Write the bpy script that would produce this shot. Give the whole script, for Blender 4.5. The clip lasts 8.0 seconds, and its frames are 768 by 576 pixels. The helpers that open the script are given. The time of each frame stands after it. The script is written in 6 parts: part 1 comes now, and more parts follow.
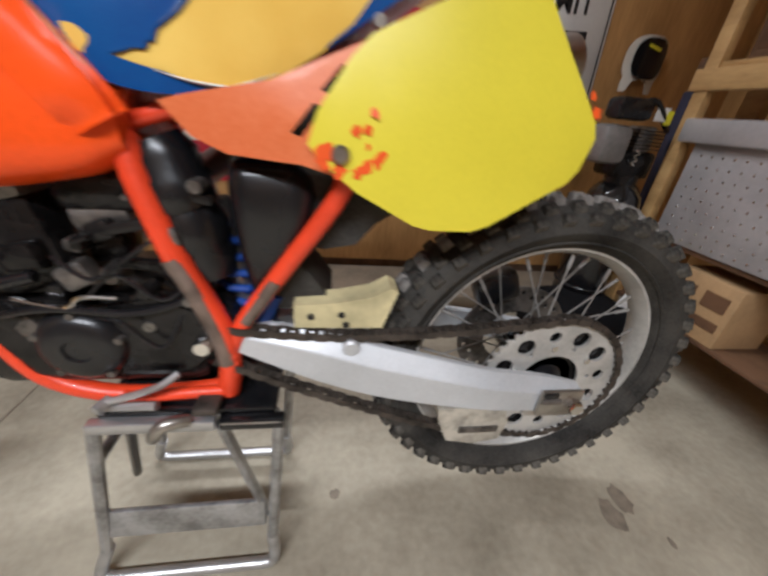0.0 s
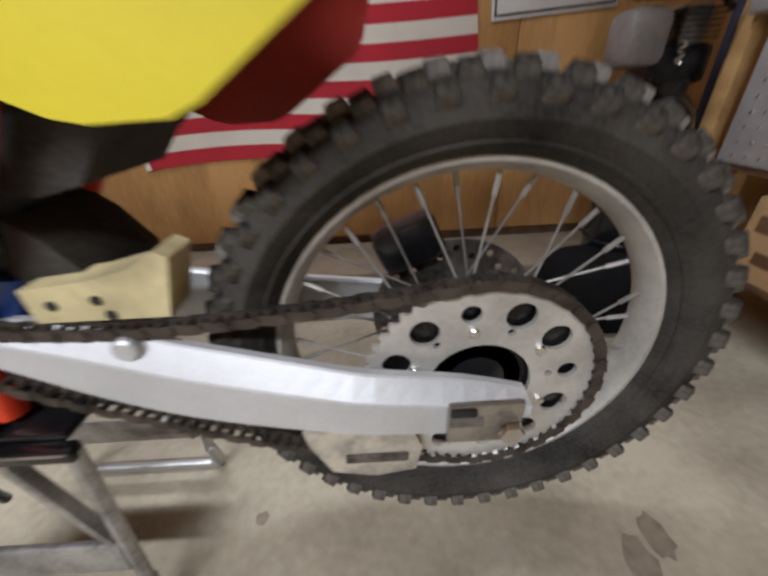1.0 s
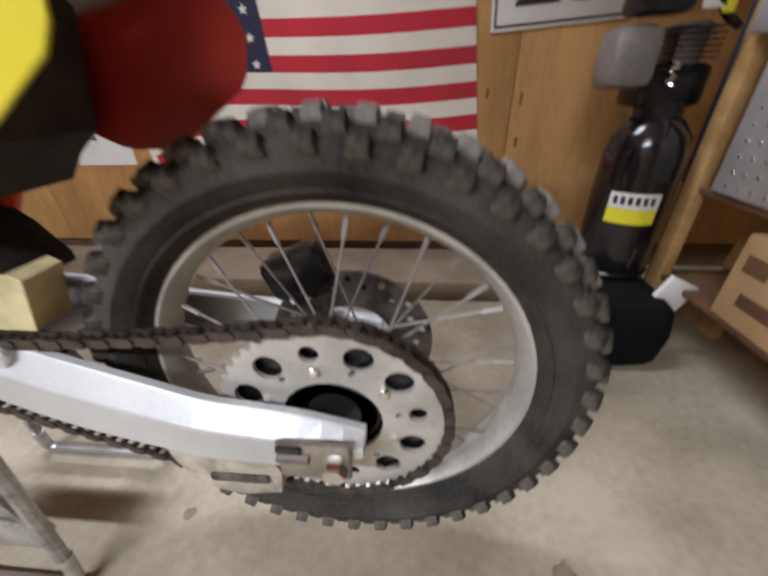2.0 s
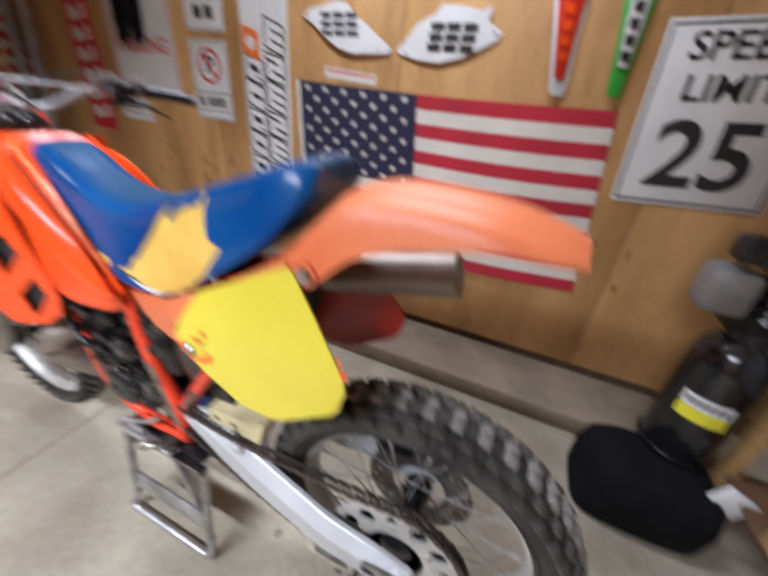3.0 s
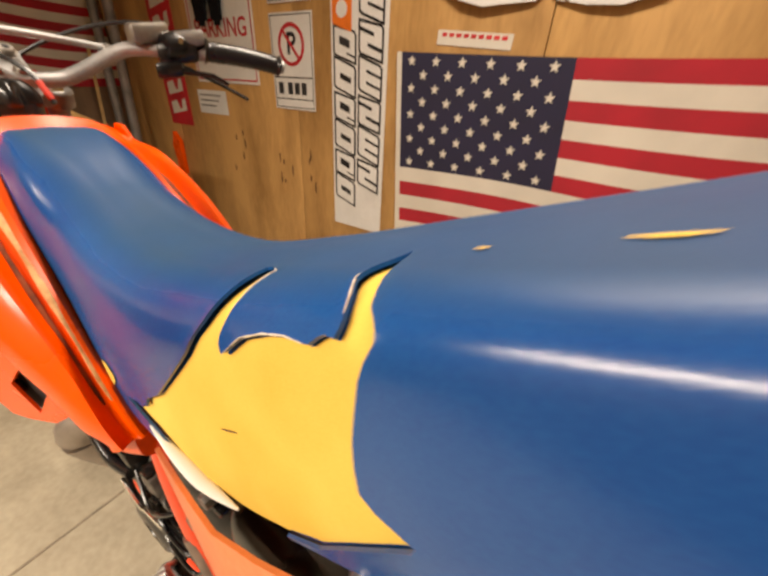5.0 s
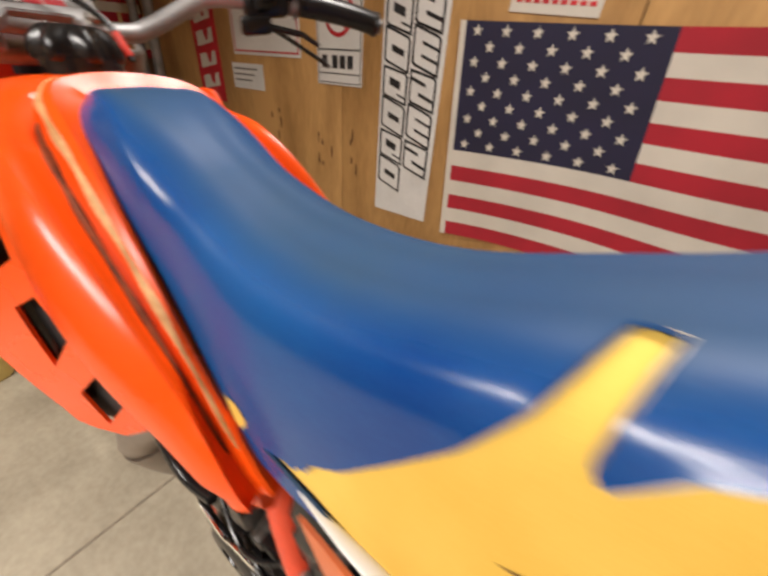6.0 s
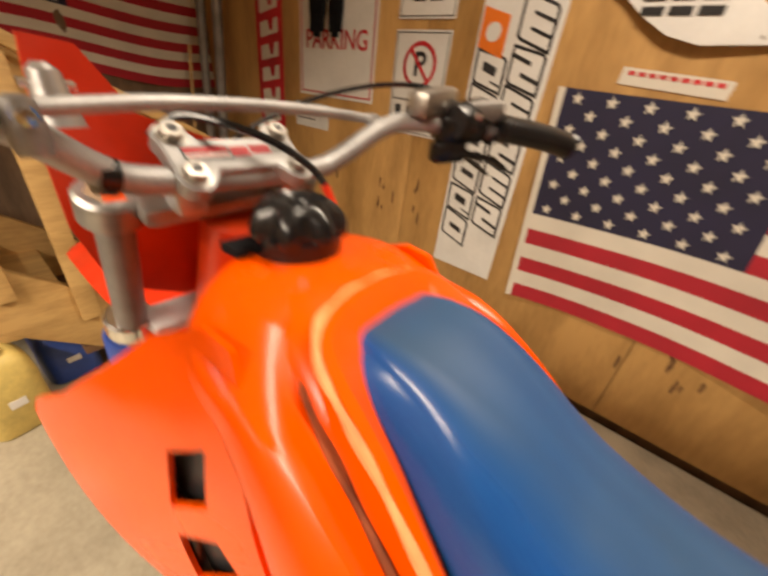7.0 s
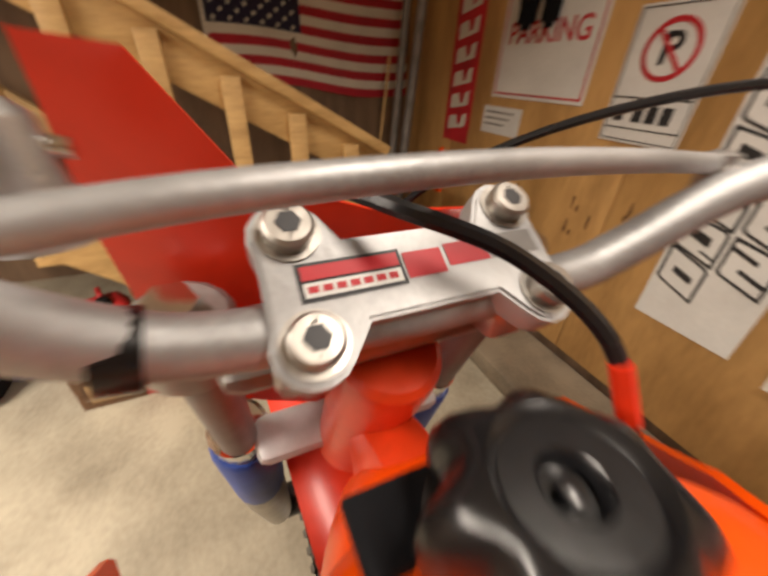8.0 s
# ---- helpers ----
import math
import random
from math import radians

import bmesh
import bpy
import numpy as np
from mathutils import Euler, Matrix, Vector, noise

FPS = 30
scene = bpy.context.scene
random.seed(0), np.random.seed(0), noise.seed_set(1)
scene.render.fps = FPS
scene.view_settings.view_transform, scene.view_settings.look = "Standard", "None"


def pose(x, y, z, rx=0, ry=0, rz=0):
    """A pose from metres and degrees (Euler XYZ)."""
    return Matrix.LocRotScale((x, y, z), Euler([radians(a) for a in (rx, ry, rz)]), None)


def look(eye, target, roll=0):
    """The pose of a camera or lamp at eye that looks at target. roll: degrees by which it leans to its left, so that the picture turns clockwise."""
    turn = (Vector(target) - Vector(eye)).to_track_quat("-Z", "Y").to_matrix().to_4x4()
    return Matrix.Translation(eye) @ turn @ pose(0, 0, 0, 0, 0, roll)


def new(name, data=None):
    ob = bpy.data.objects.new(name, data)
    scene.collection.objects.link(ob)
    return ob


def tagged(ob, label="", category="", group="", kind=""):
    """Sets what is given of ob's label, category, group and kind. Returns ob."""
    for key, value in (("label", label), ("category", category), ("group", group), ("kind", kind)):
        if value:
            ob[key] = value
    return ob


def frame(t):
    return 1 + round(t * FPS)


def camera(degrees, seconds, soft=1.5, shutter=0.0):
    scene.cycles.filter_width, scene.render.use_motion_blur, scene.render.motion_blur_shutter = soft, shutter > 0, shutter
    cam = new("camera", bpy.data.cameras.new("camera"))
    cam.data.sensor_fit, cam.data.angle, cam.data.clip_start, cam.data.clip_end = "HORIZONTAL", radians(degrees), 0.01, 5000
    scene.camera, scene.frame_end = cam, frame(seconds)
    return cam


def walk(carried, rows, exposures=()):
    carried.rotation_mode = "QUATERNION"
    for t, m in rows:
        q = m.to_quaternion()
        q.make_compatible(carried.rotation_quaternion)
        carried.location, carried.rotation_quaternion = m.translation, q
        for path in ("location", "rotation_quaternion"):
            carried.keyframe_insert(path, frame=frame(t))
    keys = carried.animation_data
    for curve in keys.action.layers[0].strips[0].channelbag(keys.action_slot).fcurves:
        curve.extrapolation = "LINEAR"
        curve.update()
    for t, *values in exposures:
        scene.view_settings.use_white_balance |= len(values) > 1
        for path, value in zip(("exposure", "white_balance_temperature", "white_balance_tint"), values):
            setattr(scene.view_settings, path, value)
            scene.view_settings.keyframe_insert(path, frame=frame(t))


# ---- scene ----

# camera and its walk
cam = camera(96.8, 8.0, soft=2.8, shutter=0.8)
PATH = [
    (0, (0.770, -1.858, 0.947), (0.930, -0.983, 0.489), 6.1),
    (0.5, (0.949, -1.812, 0.908), (1.026, -0.935, 0.433), 2.0),
    (1, (1.099, -1.693, 0.823), (1.102, -0.830, 0.319), -3.1),
    (1.5, (1.242, -1.636, 0.777), (1.173, -0.780, 0.264), -5.4),
    (1.7, (1.316, -1.654, 0.797), (1.245, -0.794, 0.291), -4.3),
    (2.8, (1.292, -1.688, 1.204), (1.091, -0.850, 0.698), 8.2),
    (3, (1.273, -1.754, 1.329), (0.958, -0.934, 0.851), 6.0),
    (3.5, (1.151, -1.741, 1.435), (0.742, -0.959, 0.966), 6.3),
    (4, (1.014, -1.628, 1.385), (0.540, -0.902, 0.887), 6.3),
    (4.2, (0.964, -1.560, 1.344), (0.507, -0.816, 0.857), 6.3),
    (5.3, (0.834, -1.440, 1.225), (0.378, -0.722, 0.698), 2.2),
    (5.5, (0.809, -1.438, 1.214), (0.346, -0.739, 0.669), 2.2),
    (6, (0.679, -1.455, 1.218), (0.213, -0.755, 0.676), 4.3),
    (6.5, (0.544, -1.466, 1.233), (0.039, -0.769, 0.724), 5.7),
    (7, (0.379, -1.461, 1.320), (-0.132, -0.766, 0.814), 7.3),
    (7.5, (0.256, -1.413, 1.336), (-0.441, -0.894, 0.841), 2.1),
    (8, (0.176, -1.355, 1.318), (-0.589, -0.995, 0.784), 2.8),
]
EXPOSURES = [(0, -0.36, 5400, 9), (1, -0.4, 5400, 9), (1.5, -0.24, 5500, 9), (3, 0.0, 5100, 11), (4, 0.0, 5200, 11), (5.5, 0.12, 8200, 13), (6, -0.12, 6300, 11), (6.5, 0.05, 7500, 11), (7, 0.05, 7800, 12), (7.5, 0.02, 7500, 11), (8, -0.1, 6900, 12)]
walk(cam, [(t, look(e, g, r)) for t, e, g, r in PATH], EXPOSURES)

# light: a closed garage, lit by a shop lamp and an added fill lamp under the ceiling
world = bpy.data.worlds.new("world")
scene.world = world
world.use_nodes = True
world.node_tree.nodes["Background"].inputs[0].default_value = (0.9, 0.85, 0.8, 1)
world.node_tree.nodes["Background"].inputs[1].default_value = 0.02


def lamp(name, x, y, z, sx, sy, power, colour):
    data = bpy.data.lights.new(name, "AREA")
    data.shape, data.size, data.size_y = "RECTANGLE", sx, sy
    data.energy, data.color = power, colour
    data.spread = radians(150)
    ob = new(name, data)
    ob.matrix_world = pose(x, y, z)
    return ob


WARM = (1.0, 0.92, 0.83)
lamp("shop_lamp", 0.12, -3.15, 2.40, 1.9, 0.17, 128, WARM)
# unseen fill lamp, added near the plywood wall to brighten it
lamp("shop_lamp", 0.60, -0.70, 2.68, 1.2, 0.12, 31, WARM)


# materials
def mat(name, col, rough=0.5, metal=0.0, var=0.15, scale=6.0, fine=60.0, bump=0.1, coat=0.0, rvar=0.12, stretch=(1, 1, 1), col2=None, mixpos=(0.45, 0.62), spec=0.5):
    m = bpy.data.materials.new(name)
    m.use_nodes = True
    nt = m.node_tree
    n, l = nt.nodes, nt.links
    b = n["Principled BSDF"]
    tc = n.new("ShaderNodeTexCoord")
    mp = n.new("ShaderNodeMapping")
    mp.inputs["Scale"].default_value = stretch
    l.new(tc.outputs["Object"], mp.inputs[0])
    big, small = n.new("ShaderNodeTexNoise"), n.new("ShaderNodeTexNoise")
    big.inputs["Scale"].default_value, small.inputs["Scale"].default_value = scale, fine
    big.inputs["Detail"].default_value, small.inputs["Detail"].default_value = 5, 4
    l.new(mp.outputs[0], big.inputs["Vector"])
    l.new(mp.outputs[0], small.inputs["Vector"])
    add = n.new("ShaderNodeMath")
    add.operation = "MULTIPLY_ADD"
    add.inputs[1].default_value = 0.35
    l.new(small.outputs[0], add.inputs[0])
    l.new(big.outputs[0], add.inputs[2])
    ramp = n.new("ShaderNodeValToRGB")
    c1 = [max(0, c * (1 - var)) for c in col]
    c2 = col2 or [min(1, c * (1 + var)) for c in col]
    ramp.color_ramp.elements[0].position, ramp.color_ramp.elements[1].position = mixpos[0], mixpos[1] + 0.2
    ramp.color_ramp.elements[0].color = (*c1, 1)
    ramp.color_ramp.elements[1].color = (*c2, 1)
    l.new(add.outputs[0], ramp.inputs[0])
    l.new(ramp.outputs[0], b.inputs["Base Color"])
    rr = n.new("ShaderNodeMapRange")
    rr.inputs["To Min"].default_value, rr.inputs["To Max"].default_value = max(0.03, rough - rvar), min(1, rough + rvar)
    l.new(big.outputs[0], rr.inputs[0])
    l.new(rr.outputs[0], b.inputs["Roughness"])
    b.inputs["Metallic"].default_value = metal
    b.inputs["Specular IOR Level"].default_value = spec
    b.inputs["Coat Weight"].default_value = coat
    bp = n.new("ShaderNodeBump")
    bp.inputs["Strength"].default_value, bp.inputs["Distance"].default_value = bump, 0.002
    l.new(small.outputs[0], bp.inputs["Height"])
    l.new(bp.outputs[0], b.inputs["Normal"])
    return m


ORANGE = mat("orange_plastic", (0.86, 0.085, 0.004), 0.26, var=0.12, scale=5, fine=120, bump=0.03, spec=0.32)
SALMON = mat("faded_orange_plastic", (0.74, 0.165, 0.048), 0.35, var=0.12, scale=3, fine=150, bump=0.03, col2=(0.78, 0.245, 0.100), spec=0.42)
REDPL = mat("red_plastic", (0.58, 0.028, 0.008), 0.34, var=0.18, bump=0.03)
DARKRED = mat("dark_red_plastic", (0.34, 0.018, 0.008), 0.45, var=0.2, bump=0.03)
YELLOW = mat("yellow_plate", (0.72, 0.62, 0.035), 0.36, var=0.06, scale=4, fine=160, bump=0.03)
BLUE = mat("blue_vinyl", (0.005, 0.066, 0.315), 0.21, var=0.3, scale=6, fine=420, bump=0.05, col2=(0.010, 0.084, 0.285), spec=0.36)


def faded_sheen_top(m, col, rough):
    """Greyer, rougher vinyl facing up: dusty fading, with lamp sheen put into the colour."""
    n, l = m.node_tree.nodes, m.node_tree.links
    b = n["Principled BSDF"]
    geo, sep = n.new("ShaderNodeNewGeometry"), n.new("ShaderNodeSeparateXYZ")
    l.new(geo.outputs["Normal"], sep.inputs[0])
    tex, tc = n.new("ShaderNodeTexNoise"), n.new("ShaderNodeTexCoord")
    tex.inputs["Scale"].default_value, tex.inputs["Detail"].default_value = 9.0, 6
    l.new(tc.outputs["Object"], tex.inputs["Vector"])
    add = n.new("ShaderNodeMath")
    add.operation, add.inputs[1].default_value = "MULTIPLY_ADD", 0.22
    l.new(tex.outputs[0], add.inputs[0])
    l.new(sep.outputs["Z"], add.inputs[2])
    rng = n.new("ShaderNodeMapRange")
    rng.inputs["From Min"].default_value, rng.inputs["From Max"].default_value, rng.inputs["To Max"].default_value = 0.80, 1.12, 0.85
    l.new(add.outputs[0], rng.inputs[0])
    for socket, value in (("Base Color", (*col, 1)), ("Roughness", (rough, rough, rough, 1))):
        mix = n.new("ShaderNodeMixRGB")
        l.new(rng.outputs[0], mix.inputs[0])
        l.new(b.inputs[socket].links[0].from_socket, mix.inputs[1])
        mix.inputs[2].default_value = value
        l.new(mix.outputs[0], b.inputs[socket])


# upward vinyl: bleaching and dust plus the lamp's sheen as a greyer colour
faded_sheen_top(BLUE, (0.021, 0.060, 0.112), 0.70)
FOAM = mat("seat_foam", (0.80, 0.49, 0.070), 0.95, var=0.10, scale=9, fine=900, bump=0.15, col2=(0.84, 0.57, 0.115))
LIP = mat("torn_vinyl_edge", (0.55, 0.50, 0.42), 0.7, var=0.4, fine=120, bump=0.2)
BLACK = mat("black_plastic", (0.008, 0.008, 0.009), 0.27, var=0.4, fine=120, bump=0.08)
CAST = mat("cast_clamp_metal", (0.30, 0.29, 0.28), 0.42, 0.8, var=0.25, scale=20, fine=110, bump=0.2)
RUBBER = mat("tyre_rubber", (0.020, 0.0185, 0.017), 0.85, var=0.4, scale=9, fine=160, bump=0.4, col2=(0.065, 0.060, 0.052), spec=0.2)
KNOB = mat("worn_tyre_knob", (0.030, 0.027, 0.023), 0.9, var=0.35, scale=11, fine=130, bump=0.5, col2=(0.17, 0.155, 0.13), mixpos=(0.55, 0.72), spec=0.2)
DUSTY = mat("dusty_tread_knob", (0.07, 0.065, 0.058), 0.92, var=0.4, scale=9, fine=130, bump=0.5, col2=(0.27, 0.25, 0.225), mixpos=(0.40, 0.62), spec=0.2)
ALU = mat("brushed_aluminium", (0.50, 0.50, 0.50), 0.38, 0.85, var=0.15, scale=9, fine=220, bump=0.1, stretch=(1, 1, 5))
BAR = mat("matt_bar_aluminium", (0.36, 0.36, 0.36), 0.5, 0.55, var=0.2, scale=14, fine=260, bump=0.12)
SPOKE = mat("dull_plated_spoke", (0.34, 0.33, 0.31), 0.36, 0.45, var=0.2, scale=20, bump=0.05)
SWING = mat("satin_swingarm_aluminium", (0.56, 0.57, 0.58), 0.45, 0.35, var=0.12, scale=7, fine=200, bump=0.08)
STAND = mat("scuffed_stand_metal", (0.30, 0.295, 0.285), 0.36, 0.75, var=0.35, scale=16, fine=110, bump=0.2, col2=(0.50, 0.50, 0.50))
RIMALU = mat("dull_rim_aluminium", (0.50, 0.485, 0.45), 0.48, 0.35, var=0.2, scale=12, fine=120, bump=0.15)
STEEL = mat("dirty_steel", (0.36, 0.34, 0.31), 0.35, 0.9, var=0.3, scale=18, fine=120, bump=0.15)
CHROME = mat("bright_steel", (0.75, 0.74, 0.72), 0.16, 1.0, var=0.12, scale=20, bump=0.03)
ENGINE = mat("oily_engine_black", (0.006, 0.006, 0.007), 0.17, 0.2, var=0.6, scale=20, fine=90, bump=0.3, col2=(0.020, 0.018, 0.017), spec=0.3)
GRIMYSTEEL = mat("oil_stained_steel", (0.10, 0.09, 0.08), 0.4, 0.7, var=0.6, scale=25, fine=110, bump=0.3, col2=(0.22, 0.20, 0.18))
CHAIN = mat("greasy_chain_steel", (0.07, 0.058, 0.048), 0.55, 0.6, var=0.5, scale=30, fine=150, bump=0.4)
FRAME = mat("red_frame_paint", (0.72, 0.055, 0.012), 0.38, var=0.15, scale=8, fine=90, bump=0.08, coat=0.2)
WORN = mat("frame_worn_steel", (0.20, 0.15, 0.12), 0.55, 0.5, var=0.4, scale=25, bump=0.2)
BLUEPL = mat("blue_plastic", (0.02, 0.06, 0.28), 0.4, var=0.25)
PALEYEL = mat("aged_pale_plastic", (0.56, 0.49, 0.27), 0.55, var=0.25, scale=14, bump=0.15)
GRIME = mat("grimy_pale_plastic", (0.36, 0.33, 0.27), 0.6, var=0.45, scale=22, fine=90, bump=0.4)
WHITE = mat("white_sheet", (0.72, 0.72, 0.70), 0.42, var=0.07, scale=5, bump=0.02)
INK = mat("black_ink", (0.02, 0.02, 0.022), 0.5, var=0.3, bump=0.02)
REDINK = mat("red_ink", (0.50, 0.02, 0.03), 0.5, var=0.2, bump=0.02)
FLAGRED = mat("flag_red_cloth", (0.40, 0.016, 0.03), 0.85, var=0.15, scale=5, fine=400, bump=0.25)
FLAGWHITE = mat("flag_white_cloth", (0.66, 0.62, 0.54), 0.85, var=0.08, scale=5, fine=400, bump=0.25)
FLAGBLUE = mat("flag_blue_cloth", (0.018, 0.016, 0.045), 0.85, var=0.2, scale=5, fine=400, bump=0.25)
PLY = mat("plywood", (0.47, 0.255, 0.085), 0.5, var=0.25, scale=2.4, fine=24, bump=0.08, stretch=(2.4, 2.4, 0.55), col2=(0.60, 0.35, 0.13))
KNOTW = mat("plywood_knot", (0.14, 0.065, 0.024), 0.6, var=0.4, scale=30, bump=0.1)
LUMBER = mat("pine_lumber", (0.50, 0.30, 0.11), 0.6, var=0.22, scale=3, fine=24, bump=0.12, stretch=(6, 1, 6), col2=(0.58, 0.37, 0.15))
DARKWOOD = mat("old_brown_board", (0.12, 0.062, 0.03), 0.7, var=0.35, scale=4, fine=30, bump=0.2)
CONCRETE = mat("concrete_floor", (0.29, 0.250, 0.180), 0.72, var=0.22, scale=3.2, fine=45, bump=0.18, col2=(0.43, 0.385, 0.29), mixpos=(0.42, 0.66))
CURB = mat("rough_concrete_ledge", (0.23, 0.185, 0.13), 0.85, var=0.25, scale=5, fine=60, bump=0.5)
STAIN = mat("dark_floor_stain", (0.21, 0.175, 0.13), 0.75, var=0.3, scale=20, bump=0.1)
CEIL = mat("ceiling_paint", (0.72, 0.68, 0.61), 0.8, var=0.1, scale=3)
# board walls: the west end's dimness is put into this dark brown
DARKWALL = mat("shade_toned_board_wall", (0.16, 0.10, 0.06), 0.75, var=0.3, scale=3, fine=25, bump=0.15, stretch=(4, 4, 0.6))
CARD = mat("cardboard", (0.42, 0.27, 0.13), 0.8, var=0.15, scale=6, fine=80, bump=0.1)
GREYMETAL = mat("grey_painted_metal", (0.42, 0.40, 0.40), 0.5, 0.2, var=0.12, scale=6, bump=0.05)
CLOTH = mat("black_nylon", (0.005, 0.005, 0.006), 0.85, var=0.4, scale=14, fine=300, bump=0.5, spec=0.15)
GLOSSBLACK = mat("gloss_black_paint", (0.008, 0.008, 0.009), 0.18, var=0.3, scale=8, fine=120, bump=0.04, coat=0.4)
HIVIS = mat("bright_yellow_label", (0.75, 0.70, 0.02), 0.5, var=0.1)
GREEN = mat("green_plastic", (0.07, 0.42, 0.05), 0.35, var=0.15)
JUG = mat("yellowed_plastic_jug", (0.62, 0.48, 0.16), 0.45, var=0.2, scale=9, bump=0.1)
REDCAN = mat("red_fuel_can", (0.42, 0.02, 0.02), 0.45, var=0.2, scale=9, bump=0.1)
GREYTUBE = mat("grey_metal_tube", (0.24, 0.23, 0.22), 0.5, 0.5, var=0.25, scale=9, bump=0.1)
MUFF = mat("dull_silencer", (0.25, 0.215, 0.18), 0.45, 0.6, var=0.2, scale=12, bump=0.1)
# collar lines: scuffs with a painted highlight, dirt with painted crease shade
SCUFFLIGHT = mat("scuffed_highlight_edge", (0.60, 0.25, 0.07), 0.6, var=0.35, scale=40, fine=200, bump=0.3, col2=(0.70, 0.40, 0.17))
DIRTSHADE = mat("dirt_and_shade_in_groove", (0.13, 0.035, 0.012), 0.8, var=0.5, scale=40, fine=200, bump=0.3, col2=(0.30, 0.07, 0.02))
OCHRE = mat("ochre_paint_spot", (0.80, 0.10, 0.01), 0.4, var=0.1)


# mesh helpers
def part(name, bm, material, parent=None, label="", smooth=True):
    me = bpy.data.meshes.new(name)
    bmesh.ops.recalc_face_normals(bm, faces=bm.faces[:])
    bm.to_mesh(me)
    bm.free()
    for m in (material if isinstance(material, (list, tuple)) else [material]):
        me.materials.append(m)
    if smooth:
        me.shade_smooth()
        me.set_sharp_from_angle(angle=radians(38))
    ob = new(name, me)
    if parent is not None:
        ob.parent = parent
        ob.matrix_parent_inverse = parent.matrix_world.inverted()
    if label:
        tagged(ob, label)
    return ob


def thing(name, at, label, category, group="", kind=""):
    ob = new(name)
    ob.empty_display_size = 0.05
    ob.matrix_world = pose(*at)
    return tagged(ob, label, category, group, kind)


def box(c, s, bev=0.0, rot=None, bm=None, taper=1.0):
    bm = bm or bmesh.new()
    r = bmesh.ops.create_cube(bm, size=1)
    vs = r["verts"]
    for v in vs:
        k = taper if v.co.z > 0 else 1.0
        v.co = Vector((v.co.x * s[0] * k, v.co.y * s[1] * k, v.co.z * s[2]))
    if bev:
        es = {e for v in vs for e in v.link_edges}
        g = bmesh.ops.bevel(bm, geom=list(es), offset=bev, segments=2, affect="EDGES", profile=0.5)
        vs = list({v for v in g["verts"]} | {v for v in vs if v.is_valid})
    m = (rot.to_4x4() if rot is not None else Matrix.Identity(4))
    bmesh.ops.transform(bm, matrix=Matrix.Translation(c) @ m, verts=vs)
    return bm


def smooth_path(pts, n=6):
    out = []
    P = [Vector(p) for p in pts]
    for i in range(len(P) - 1):
        a, b, c, d = P[max(i - 1, 0)], P[i], P[i + 1], P[min(i + 2, len(P) - 1)]
        for k in range(n):
            t = k / n
            out.append(0.5 * ((2 * b) + (c - a) * t + (2 * a - 5 * b + 4 * c - d) * t * t + (3 * b - a - 3 * c + d) * t ** 3))
    out.append(P[-1])
    return out


def tube(pts, r, seg=12, bm=None, flat=1.0, cap=True, up=(0, 0, 1)):
    bm = bm or bmesh.new()
    P = [Vector(p) for p in pts]
    R = r if isinstance(r, (list, tuple)) else [r] * len(P)
    rings = []
    ref = Vector(up)
    for i, p in enumerate(P):
        d = (P[min(i + 1, len(P) - 1)] - P[max(i - 1, 0)]).normalized()
        side = d.cross(ref)
        if side.length < 1e-3:
            side = d.cross(Vector((1, 0.2, 0)))
        side.normalize()
        u = side.cross(d).normalized()
        rings.append([bm.verts.new(p + (side * math.cos(a) + u * math.sin(a) * flat) * R[i]) for a in [2 * math.pi * k / seg for k in range(seg)]])
    for a, b in zip(rings, rings[1:]):
        for k in range(seg):
            bm.faces.new((a[k], a[(k + 1) % seg], b[(k + 1) % seg], b[k]))
    if cap:
        bm.faces.new(rings[0][::-1])
        bm.faces.new(rings[-1])
    return bm


def lathe(profile, centre, axis="y", seg=32, bm=None, closed=False):
    """Turns a profile of (radius, height) about an axis through centre."""
    bm = bm or bmesh.new()
    c = Vector(centre)
    rings = []
    for r, h in profile:
        ring = []
        for k in range(seg):
            a = 2 * math.pi * k / seg
            u, v = r * math.cos(a), r * math.sin(a)
            d = {"y": (u, h, v), "z": (u, v, h), "x": (h, u, v)}[axis]
            ring.append(bm.verts.new(c + Vector(d)))
        rings.append(ring)
    pairs = list(zip(rings, rings[1:])) + ([(rings[-1], rings[0])] if closed else [])
    for a, b in pairs:
        for k in range(seg):
            bm.faces.new((a[k], a[(k + 1) % seg], b[(k + 1) % seg], b[k]))
    if not closed:
        if profile[0][0] > 1e-5:
            bm.faces.new(rings[0][::-1])
        if profile[-1][0] > 1e-5:
            bm.faces.new(rings[-1])
    return bm


